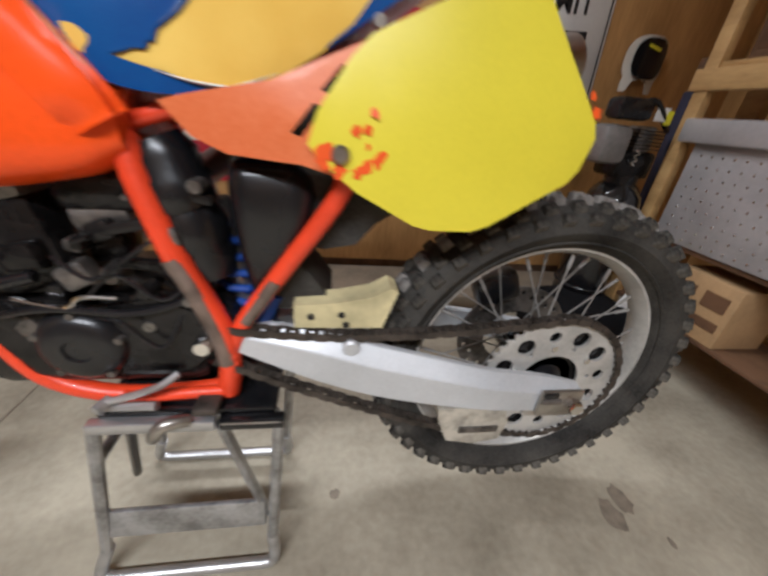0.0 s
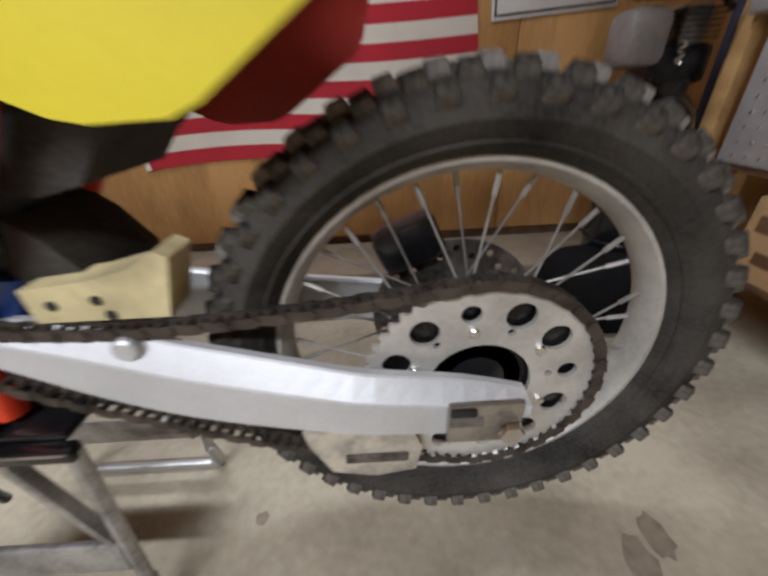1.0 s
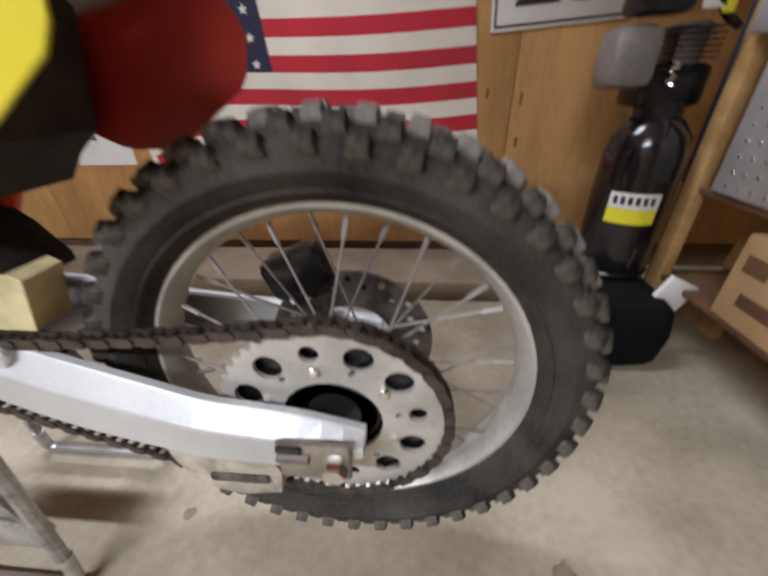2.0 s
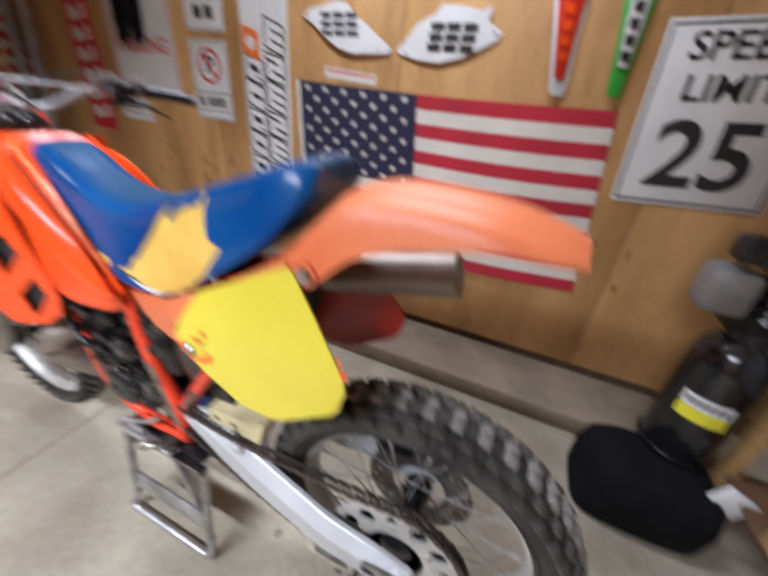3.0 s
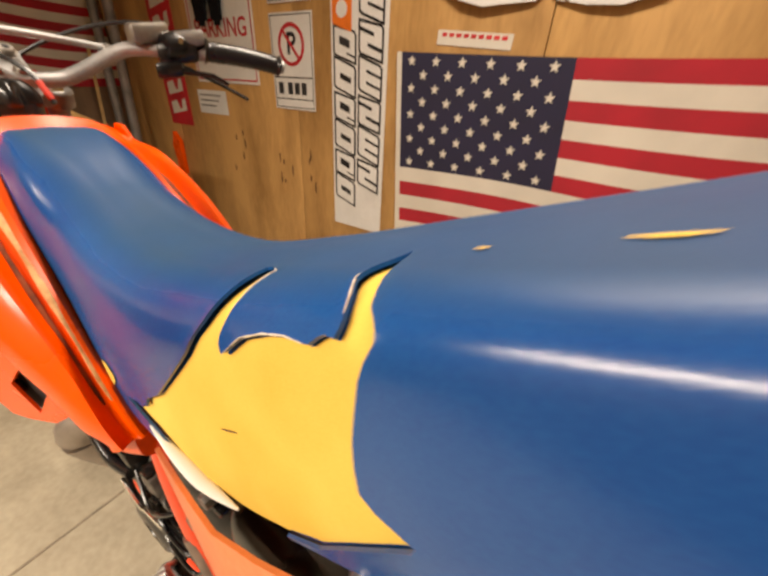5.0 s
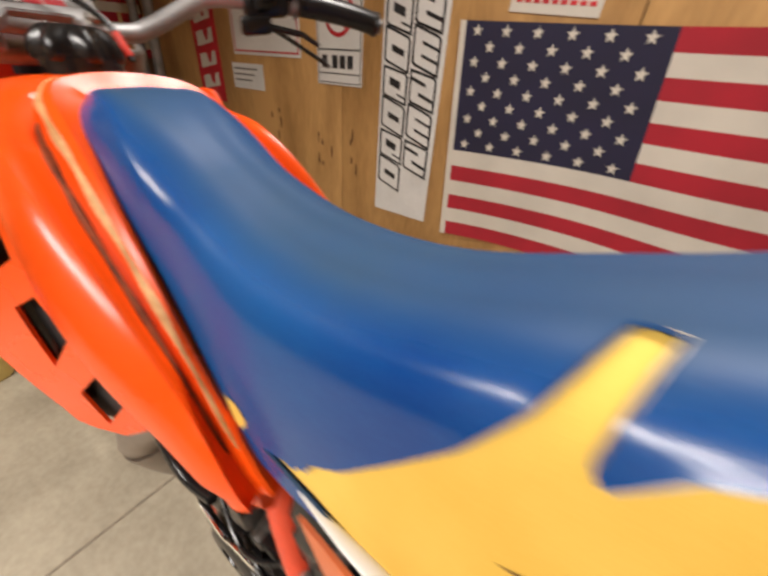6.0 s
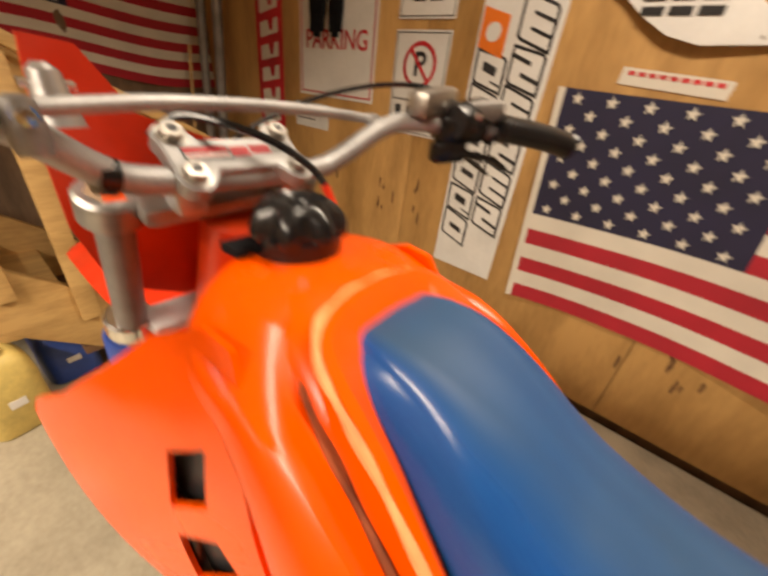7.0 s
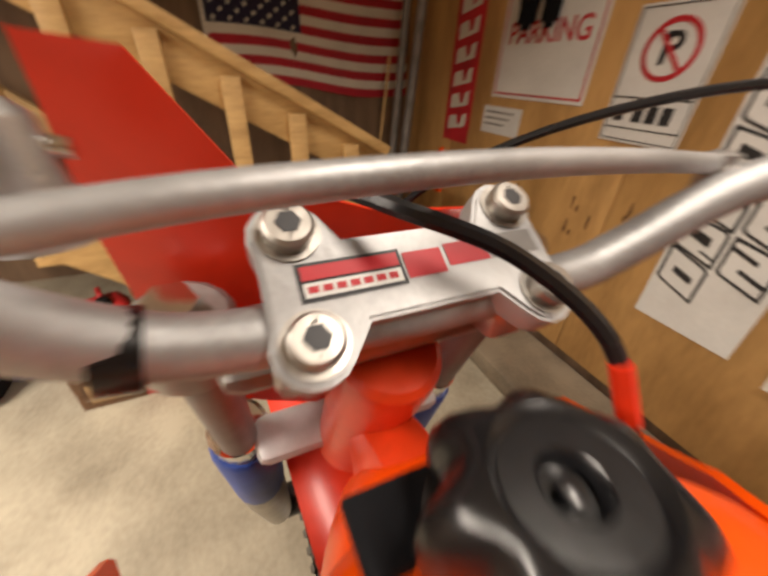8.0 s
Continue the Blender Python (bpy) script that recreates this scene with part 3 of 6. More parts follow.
        if i % 3 == 0:
            part("engine_rib", box((x, y, z), (s * 3.0, 0.014, s * 0.8), 0.003, Matrix.Rotation(radians(rnd.uniform(-70, 70)), 3, "Y")), m, BIKE)
        elif i % 3 == 1:
            part("engine_bolt", lathe([(0.0, -0.008), (s * 0.5, -0.008), (s * 0.6, -0.003), (s * 0.6, 0.02)], (x, y, z), "y", 8), STEEL if i % 4 == 1 else GRIMYSTEEL, BIKE)
        else:
            part("engine_boss", box((x, y + 0.01, z), (s * 2.4, 0.03, s * 2.0), 0.006, Matrix.Rotation(radians(rnd.uniform(-40, 40)), 3, "Y")), m, BIKE)
    for i in range(3):
        x0, z0 = rnd.uniform(0.2, 0.42), rnd.uniform(0.62, 0.80)
        part("hose", tube(smooth_path([(x0, -1.372, z0), (x0 + 0.05, -1.386, z0 + rnd.uniform(-0.03, 0.04)), (x0 + 0.10, -1.384, z0 + rnd.uniform(-0.05, 0.03)), (x0 + 0.14, -1.365, z0 + rnd.uniform(-0.05, 0.05))]), rnd.choice((0.003, 0.0045)), 8), BLACK, BIKE)
    part("intake_block", box((0.41, YB, 0.80), (0.12, 0.10, 0.06), 0.02), ENGINE, BIKE)
    for ob in [o for o in BIKE.children_recursive if o.type == "MESH" and o.name not in before]:
        ob.data.transform(Matrix.Translation((0.045, -0.008, 0.014)))
    part("radiator", box((0.155, -1.405, 0.90), (0.035, 0.06, 0.22), 0.006), BLACK, BIKE, "black radiator behind the shroud")
    part("radiator", box((0.155, 2 * YB + 1.405, 0.90), (0.035, 0.06, 0.22), 0.006), BLACK, BIKE)
    part("exhaust_pipe", tube(smooth_path([(0.23, YB + 0.0, 0.70), (0.15, YB - 0.075, 0.66), (0.13, YB - 0.085, 0.60), (0.20, YB + 0.0, 0.50), (0.28, YB + 0.09, 0.52), (0.40, YB + 0.11, 0.70), (0.6, YB + 0.10, 0.86), (0.76, YB + 0.1, 0.95)]),
                              [0.025 + 0.022 * math.sin(math.pi * min(1, i / 26)) for i in range(43)], 14), MUFF, BIKE, "dull brown expansion pipe")
    part("silencer", tube([(0.76, YB + 0.115, 0.955), (0.765, YB + 0.115, 0.957), (1.19, YB + 0.12, 1.059), (1.196, YB + 0.12, 1.0605), (1.197, YB + 0.12, 1.061)], [0.03, 0.044, 0.044, 0.041, 0.018], 20), MUFF, BIKE, "dull grey-brown silencer")


def build_air():
    rings = []
    for i, (p, r) in enumerate([((0.515, 0.885), 0.036), ((0.525, 0.865), 0.046), ((0.53, 0.845), 0.045), ((0.532, 0.838), 0.05), ((0.54, 0.80), 0.05), ((0.541, 0.793), 0.046), ((0.548, 0.775), 0.051), ((0.553, 0.745), 0.05), ((0.556, 0.735), 0.045), ((0.56, 0.72), 0.047), ((0.565, 0.69), 0.04)]):
        rings.append((p, r))
    part("air_boot", tube([(p[0] + 0.018, -1.325, p[1]) for p, r in rings], [r for p, r in rings], 22, up=(0, 1, 0)), BLACK, BIKE, "ribbed black rubber air boot")
    rings = []
    for z, x0, x1, y0 in ((0.875, 0.612, 0.675, -1.345), (0.868, 0.603, 0.700, -1.365), (0.855, 0.598, 0.716, -1.374), (0.83, 0.596, 0.724, -1.377), (0.79, 0.598, 0.718, -1.377), (0.74, 0.605, 0.692, -1.372), (0.69, 0.612, 0.672, -1.362), (0.66, 0.618, 0.66, -1.345)):
        rings.append([Vector((0.028 + (x0 + x1) / 2 + (x1 - x0) / 2 * math.copysign(abs(math.cos(a)) ** 0.5, math.cos(a)), YB + (y0 - YB) * math.copysign(abs(math.sin(a)) ** 0.5, math.sin(a)), z)) for a in [2 * math.pi * i / 28 for i in range(28)]])
    part("air_box", loft(rings), BLACK, BIKE, "black plastic air box")
    part("inner_mudguard", slab([(0.69, 0.98), (0.69, 0.76), (0.76, 0.745), (0.81, 0.755), (0.84, 0.79), (0.88, 0.82), (0.92, 0.98)], YB - 0.055, 0.155), RUBBER, BIKE, "black inner mudguard")
    part("mud_flap", slab([(0.685, 0.73), (0.70, 0.735), (0.74, 0.70), (0.775, 0.65), (0.775, 0.635), (0.685, 0.635)], YB - 0.055, 0.13), RUBBER, BIKE, "black rubber mud flap")
    part("shock_body", tube([(0.585, YB, 0.80), (0.655, YB, 0.53)], [0.026, 0.026], 16), STEEL, BIKE)
    pts = [(0.59 + 0.055 * k / 60 * 1.0, YB + 0.034 * math.sin(k * 0.75), 0.765 - 0.2 * k / 60 + 0.0) for k in range(61)]
    pts = [(p[0] + 0.034 * math.cos(k * 0.75), p[1], p[2]) for k, p in enumerate(pts)]
    part("shock_spring", tube(pts, 0.007, 8), BLUEPL, BIKE, "blue shock spring")
    part("shock_reservoir", tube([(0.645, -1.335, 0.60), (0.675, -1.335, 0.665)], [0.024, 0.024], 16), BLUEPL, BIKE, "blue shock reservoir")


SEAT = [(0.258, 1.172, 1.150, 0.044), (0.268, 1.180, 1.155, 0.052), (0.300, 1.184, 1.150, 0.058), (0.325, 1.181, 1.135, 0.061), (0.36, 1.168, 1.09, 0.068), (0.42, 1.137, 1.02, 0.074), (0.50, 1.112, 0.955, 0.083), (0.60, 1.114, 0.942, 0.086), (0.70, 1.144, 0.968, 0.088),
        (0.80, 1.180, 1.030, 0.090), (0.88, 1.209, 1.086, 0.092), (0.94, 1.231, 1.134, 0.091), (0.985, 1.246, 1.188, 0.082), (1.005, 1.242, 1.212, 0.066)]


def seat_point(x, s, lift=0.0):
    """A point of the seat's skin: s runs 0 to 1 from the left hem over the top to the right hem."""
    zt, zb, hw = catmull(SEAT, x)
    zt, hw = zt + lift, hw + lift
    r = min(0.050 - 0.022 * max(0.0, min(1.0, (x - 0.72) / 0.2)), (zt - zb) * 0.48, hw * 0.64)
    lean = 0.014
    a0 = min(0.5, math.atan(2 * lean / max(0.02, zt - r - zb)))
    z1 = zt - r + r * math.sin(a0)
    q = s if s <= 0.5 else 1 - s
    if q < 0.26:
        k = q / 0.26
        y, z = -hw + lean * k * k, zb + (z1 - zb) * k
    elif q < 0.38:
        a = a0 + (q - 0.26) / 0.12 * (math.pi / 2 - a0)
        y, z = -hw + lean + r * (math.cos(a0) - math.cos(a)), zt - r + r * math.sin(a)
    else:
        k = (q - 0.38) / 0.12
        y, z = (-hw + lean + r * math.cos(a0)) * (1 - k), zt + 0.0015 * k * k * (3 - 2 * k)
    return Vector((x, YB + (y if s <= 0.5 else -y), z))


def inside(poly, x, s):
    """Is (x, s) within the closed outline?"""
    hit = False
    for (x0, s0), (x1, s1) in zip(poly, poly[1:] + poly[:1]):
        if (s0 > s) != (s1 > s) and x < x0 + (s - s0) / (s1 - s0) * (x1 - x0):
            hit = not hit
    return hit


def nearest_edge(poly, x, s, k=0.45):
    """The nearest point of the outline; s is weighed by k to make lengths even."""
    best = None
    for (x0, s0), (x1, s1) in zip(poly, poly[1:] + poly[:1]):
        dx, ds = x1 - x0, (s1 - s0) * k
        t = ((x - x0) * dx + (s - s0) * k * ds) / max(1e-12, dx * dx + ds * ds)
        t = max(0.0, min(1.0, t))
        px_, ps = x0 + (x1 - x0) * t, s0 + (s1 - s0) * t
        d = math.hypot(x - px_, (s - ps) * k)
        if best is None or d < best[0]:
            best = (d, px_, ps)
    return best


def build_seat():
    xs = [0.258 + 0.747 * i / 60 for i in range(61)]
    body = [[seat_point(x, s / 40) for s in range(41)] for x in xs]
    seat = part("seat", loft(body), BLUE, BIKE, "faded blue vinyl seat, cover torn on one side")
    # cover skin with the tear cut out of it, and the foam under the tear
    nx, ns = 236, 110
    skin, foam = bmesh.new(), bmesh.new()
    gx = [0.259 + 0.743 * i / nx for i in range(nx + 1)]
    gs = [j / ns for j in range(ns + 1)]
    keep, bare, co = [], [], {}
    x_lo, x_hi = min(p[0] for p in TEAR), max(p[0] for p in TEAR)
    s_hi = max(p[1] for p in TEAR)
    for i in range(nx):
        for j in range(ns):
            x, s = (gx[i] + gx[i + 1]) / 2, (gs[j] + gs[j + 1]) / 2
            torn = x_lo < x < x_hi and s < s_hi and inside(TEAR, x, s)
            (bare if torn else keep).append((i, j))
    edge = set()
    corners = lambda i, j: ((i, j), (i + 1, j), (i + 1, j + 1), (i, j + 1))
    torn_v = {c for f in bare for c in corners(*f)}
    kept_v = {c for f in keep for c in corners(*f)}
    for c in torn_v | kept_v:
        x, s = gx[c[0]], gs[c[1]]
        if c in torn_v and c in kept_v:
            _, x, s = nearest_edge(TEAR, x, s)
            edge.add(c)
        co[c] = (x, s)
    for bm, faces, lift in ((skin, keep, 0.0046), (foam, bare, 0.0004)):
        vs = {}
        for f in faces:
            q = []
            for c in corners(*f):
                if c not in vs:
                    x, s = co[c]
                    up = lift
                    if bm is skin and c in edge:
                        up += 0.0004
                    if bm is foam:
                        up += 0.0002 * noise.noise(Vector((x * 45, s * 30, 0)))
                    vs[c] = bm.verts.new(seat_point(x, s, up))
                q.append(vs[c])
            bm.faces.new(q)
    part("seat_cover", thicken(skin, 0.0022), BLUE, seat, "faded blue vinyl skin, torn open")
    part("foam_patch", foam, FOAM, seat, "bare yellow seat foam showing through the tear")
    # pale backing turned out along parts of the tear
    dense = []
    for a, b in zip(TEAR, TEAR[1:] + TEAR[:1]):
        dense += [(a[0] + (b[0] - a[0]) * t / 6, a[1] + (b[1] - a[1]) * t / 6) for t in range(6)]
    for a, b in ((70, 84), (96, 120), (140, 152)):
        run = dense[a:b]
        part("torn_edge", tube([seat_point(x, s, 0.0051) for x, s in run], [0.0002 + 0.0005 * math.sin(math.pi * i / max(1, len(run) - 1)) * (0.7 + 0.3 * math.sin(i * 1.7)) for i in range(len(run))], 6), LIP, seat, "pale frayed edge of the torn cover")
    part("foam_slit", tube([seat_point(0.694 + 0.020 * t / 5, 0.150 + 0.006 * t / 5, 0.0009) for t in range(6)], [0.0002, 0.0005, 0.0006, 0.0006, 0.0005, 0.0002], 6), DARKWOOD, seat)
    for x0, s0, dx, ds in ((0.88, 0.433, 0.010, 0.004), (0.826, 0.425, 0.003, 0.003), (0.500, 0.064, 0.011, 0.026)):
        b2 = bmesh.new()
        b2.faces.new([b2.verts.new(seat_point(x0 + dx * math.cos(t) * (1 + 0.4 * math.sin(3 * t)), s0 + ds * math.sin(t), 0.0056)) for t in [2 * math.pi * k / 10 for k in range(10)]])
        part("small_tear", b2, FOAM, seat)
    hem = [seat_point(0.572 + 0.135 * t / 10, 0.044 - 0.038 * min(1, t / 6), 0.0056) for t in range(11)]
    part("torn_edge", tube(hem, [0.0010 + 0.0050 * math.sin(math.pi * t / 10) for t in range(11)], 8, flat=0.35), WHITE, seat, "white backing of the cover folded out")
    # five worn letter-sized marks on the tail
    tail = bmesh.new()
    for n in range(5):
        s0 = 0.46 + 0.034 * n
        for x0, x1, sa, sb in ((0.979, 0.991, 0.0, 0.007), (0.979, 0.991, 0.014, 0.021), (0.983, 0.987, 0.007, 0.014)):
            tail.faces.new([tail.verts.new(seat_point(x, s0 + s, 0.0056)) for x, s in ((x0, sa), (x1, sa), (x1, sb), (x0, sb))])
    part("tail_badge", tail, WHITE, seat, "worn white marks on the seat's tail")


TEAR = [(0.530, 0.058), (0.554, 0.080), (0.566, 0.080), (0.572, 0.098), (0.576, 0.094), (0.582, 0.120), (0.606, 0.15), (0.622, 0.18), (0.640, 0.212), (0.662, 0.25), (0.680, 0.295), (0.700, 0.378), (0.713, 0.366), (0.708, 0.338), (0.704, 0.305), (0.702, 0.276), (0.707, 0.262), (0.722, 0.284), (0.74, 0.29), (0.757, 0.29), (0.774, 0.283), (0.781, 0.295), (0.788, 0.29), (0.789, 0.305), (0.785, 0.333), (0.78, 0.356), (0.785, 0.382), (0.794, 0.43),
        (0.7955, 0.352), (0.799, 0.322), (0.804, 0.308), (0.808, 0.293), (0.806, 0.274), (0.805, 0.255), (0.806, 0.222), (0.807, 0.195), (0.81, 0.165), (0.814, 0.138), (0.823, 0.12), (0.845, 0.09), (0.815, 0.048), (0.79, 0.012), (0.76, 0.004), (0.72, 0.004), (0.68, 0.004), (0.645, 0.008), (0.612, 0.026), (0.58, 0.044)]

TANK = [(0.07, 1.12, 0.98, 0.042), (0.10, 1.158, 0.92, 0.060), (0.14, 1.180, 0.87, 0.078), (0.20, 1.190, 0.835, 0.094), (0.265, 1.176, 0.815, 0.108), (0.31, 1.152, 0.812, 0.116), (0.36, 1.108, 0.815, 0.117),
        (0.42, 1.050, 0.826, 0.115), (0.48, 0.985, 0.842, 0.109), (0.525, 0.945, 0.870, 0.098)]


def tank_point(x, s, lift=0.0):
    zt, zb, hw = catmull(TANK, x)
    zt, zb, hw = zt + lift, zb - lift, hw + lift
    a = 2 * math.pi * s
    ce, se = math.cos(a), math.sin(a)
    p = 0.42
    y = hw * math.copysign(abs(se) ** p, se)
    z = (zt + zb) / 2 + (zt - zb) / 2 * math.copysign(abs(ce) ** p, ce)
    k = (z - zb) / (zt - zb)
    y *= 1.0 - 0.12 * max(0, k - 0.6) / 0.4
    return Vector((x, YB - y, z))


def shroud_y(x, z):
    y = -1.494 + 0.36 * x + 2.0 * max(0.0, 0.09 - x) ** 2
    k = max(0.0, min(1.0, (z - 1.10) / 0.11))
    return y + (max(y, -1.392) - y) * k * k * (3 - 2 * k) * max(0, min(1, x / 0.2)) - 0.010 * math.sin(max(0, min(1, (z - 0.75) / 0.4)) * math.pi)


def build_tank():
    xs = [0.07 + 0.455 * i / 44 for i in range(45)]
    part("fuel_tank", loft([[tank_point(x, s / 48) for s in range(48)] for x in xs]), ORANGE, BIKE, "glossy orange plastic fuel tank")
    # moulded collar: a lip round the seat's nose, a groove and a broad shoulder
    lip = [(0.532, -1.380, 0.918), (0.512, -1.383, 0.950), (0.45, -1.380, 1.022), (0.38, -1.374, 1.090), (0.325, -1.366, 1.136), (0.284, -1.358, 1.162), (0.258, -1.346, 1.178), (0.248, -1.322, 1.184), (0.246, -1.29, 1.186)]
    ridge = [(0.524, -1.391, 0.922), (0.500, -1.397, 0.960), (0.43, -1.405, 1.045), (0.36, -1.407, 1.110), (0.29, -1.404, 1.152), (0.23, -1.396, 1.170), (0.175, -1.380, 1.176), (0.140, -1.340, 1.182), (0.132, -1.29, 1.185)]
    mir = lambda q: q + [(x, 2 * YB - y, z) for x, y, z in q[-2::-1]]
    A, B = smooth_path(mir(lip), 7), smooth_path(mir(ridge), 7)
    rings, edge, groove = [], [], []
    for i, (a, b) in enumerate(zip(A, B)):
        d = (A[min(i + 1, len(A) - 1)] - A[max(i - 1, 0)]).normalized()
        o = b - a
        o = o - d * o.dot(d)
        w_ = max(0.020, o.length)
        o.normalize()
        up = d.cross(o)
        if up.z < 0:
            up = -up
        g = max(0.5, min(1.0, w_ / 0.05))
        e_ = 0.038 * g
        prof = [(-0.030 * g, -0.014), (-0.020 * g, -0.002), (-0.010 * g, 0.007 * g), (-0.004 * g, 0.0125 * g), (0.003 * g, 0.0125 * g), (0.008 * g, 0.006 * g), (0.013 * g, -0.004 * g), (0.020 * g, -0.008 * g), (0.028 * g, -0.005 * g), (0.033 * g, 0.002 * g),
                (e_ + (w_ - e_) * 0.2, 0.0065), (e_ + (w_ - e_) * 0.6, 0.008), (w_, 0.006), (w_ + 0.006, 0.001), (w_ + 0.013, -0.008), (w_ + 0.018, -0.020), (w_ + 0.020, -0.045)]
        rings.append([a + o * u + up * h for u, h in prof])
        edge.append(a + o * 0.0055 * g + up * 0.0095 * g)
        groove.append(a + o * 0.0195 * g - up * 0.0072 * g)
    part("tank_collar", loft(rings, closed=False, cap=False), ORANGE, BIKE, "raised orange lip and shoulder round the seat nose")
    n = len(edge)
    # tan line carries the lip's highlight, brown line the groove's shade
    for name, run, rad, m, lab in (("scuffed_edge", edge[n // 14:n * 13 // 20], 0.0052, SCUFFLIGHT, "tan edge of the tank's lip, scuffs and painted highlight"), ("dirty_groove", groove[n // 14:n - n // 14], 0.0048, DIRTSHADE, "brown dirt and painted shade in the tank's groove")):
        part(name, tube(run, [rad * (0.25 + 0.75 * math.sin(math.pi * i / (len(run) - 1)) ** 0.5) * (0.8 + 0.2 * math.sin(i * 0.9)) for i in range(len(run))], 8, flat=0.6), m, BIKE, lab)
    out = [(0.092, 1.092), (0.112, 1.112), (0.135, 1.134), (0.16, 1.164), (0.20, 1.183), (0.228, 1.182), (0.243, 1.158), (0.248, 1.10), (0.255, 1.03), (0.263, 0.98), (0.278, 0.90), (0.284, 0.83), (0.27, 0.78), (0.22, 0.742), (0.165, 0.733), (0.13, 0.735), (0.095, 0.80), (0.060, 0.88), (0.030, 0.95), (0.006, 1.008), (0.010, 1.020), (0.050, 1.066)]
    holes = [[(0.19, 1.088), (0.222, 1.108), (0.216, 1.037), (0.18, 1.014)], [(0.178, 0.968), (0.22, 0.994), (0.238, 0.942), (0.18, 0.876)], [(0.19, 0.828), (0.246, 0.885), (0.258, 0.83), (0.20, 0.76)]]
    for side in (0, 1):
        bm = slab(out, 0, 0, holes, fn=shroud_y, cuts=2)
        thicken(bm, 0.005)
        if side:
            flip(bm)
        # black sheet 16 mm behind the shroud, across all three vents
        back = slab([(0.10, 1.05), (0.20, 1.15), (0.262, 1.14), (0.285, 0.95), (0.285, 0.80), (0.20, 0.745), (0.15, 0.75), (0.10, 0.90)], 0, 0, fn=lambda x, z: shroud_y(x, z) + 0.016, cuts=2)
        part("radiator_guard", flip(thicken(back, 0.003)) if side else thicken(back, 0.003), INK, BIKE, "black sheet behind the shroud's vents")
        part("shroud", bm, ORANGE, BIKE, "bright orange radiator shroud with three vents")
    # filler cap
    c = (0.154, -1.288, 1.203)
    rings = []
    for h, rad, lobe_ in ((0.0, 0.039, 0.0045), (0.004, 0.0405, 0.005), (0.012, 0.040, 0.005), (0.020, 0.037, 0.0045), (0.026, 0.033, 0.003), (0.030, 0.029, 0.001), (0.0315, 0.025, 0.0), (0.030, 0.0225, 0.0), (0.0285, 0.021, 0.0), (0.0285, 0.011, 0.0), (0.027, 0.0095, 0.0), (0.0225, 0.0085, 0.0), (0.0225, 0.0045, 0.0), (0.026, 0.004, 0.0), (0.0265, 0.002, 0.0)):
        rings.append([Vector((c[0] + 0.92 * (rad + lobe_ * math.cos(7 * a)) * math.cos(a), c[1] + 0.92 * (rad + lobe_ * math.cos(7 * a)) * math.sin(a), c[2] + h)) for a in [2 * math.pi * q / 84 for q in range(84)]])
    part("filler_neck", lathe([(0.037, -0.025), (0.037, 0.004)], c, "z", 40), BLACK, BIKE)
    part("filler_cap", loft(rings), BLACK, BIKE, "lobed black fuel filler cap")
    part("breather_hose", tube(smooth_path([(0.030, -1.345, 1.262), (0.045, -1.325, 1.280), (0.078, -1.30, 1.278), (0.098, -1.265, 1.264), (0.124, -1.240, 1.240), (0.142, -1.232, 1.205)]), 0.0036, 8), BLACK, BIKE, "black breather hose")
    part("hose_tip", tube([(0.130, -1.238, 1.233), (0.140, -1.233, 1.210)], 0.0044, 8), REDPL, BIKE, "red sleeve on the hose")
    part("cap_strap", slab([(0.118, 1.188), (0.144, 1.190), (0.144, 1.197), (0.118, 1.196)], -1.340, 0.035), CLOTH, BIKE, "black rubber strap by the cap")


def plate_y(x, z):
    """How far out the yellow plate stands: it flares at its lower edge."""
    return -1.393 - 0.032 * min(1, max(0, (1.085 - z) / 0.15)) - 0.004 * math.sin((x - 0.74) * 8.2)


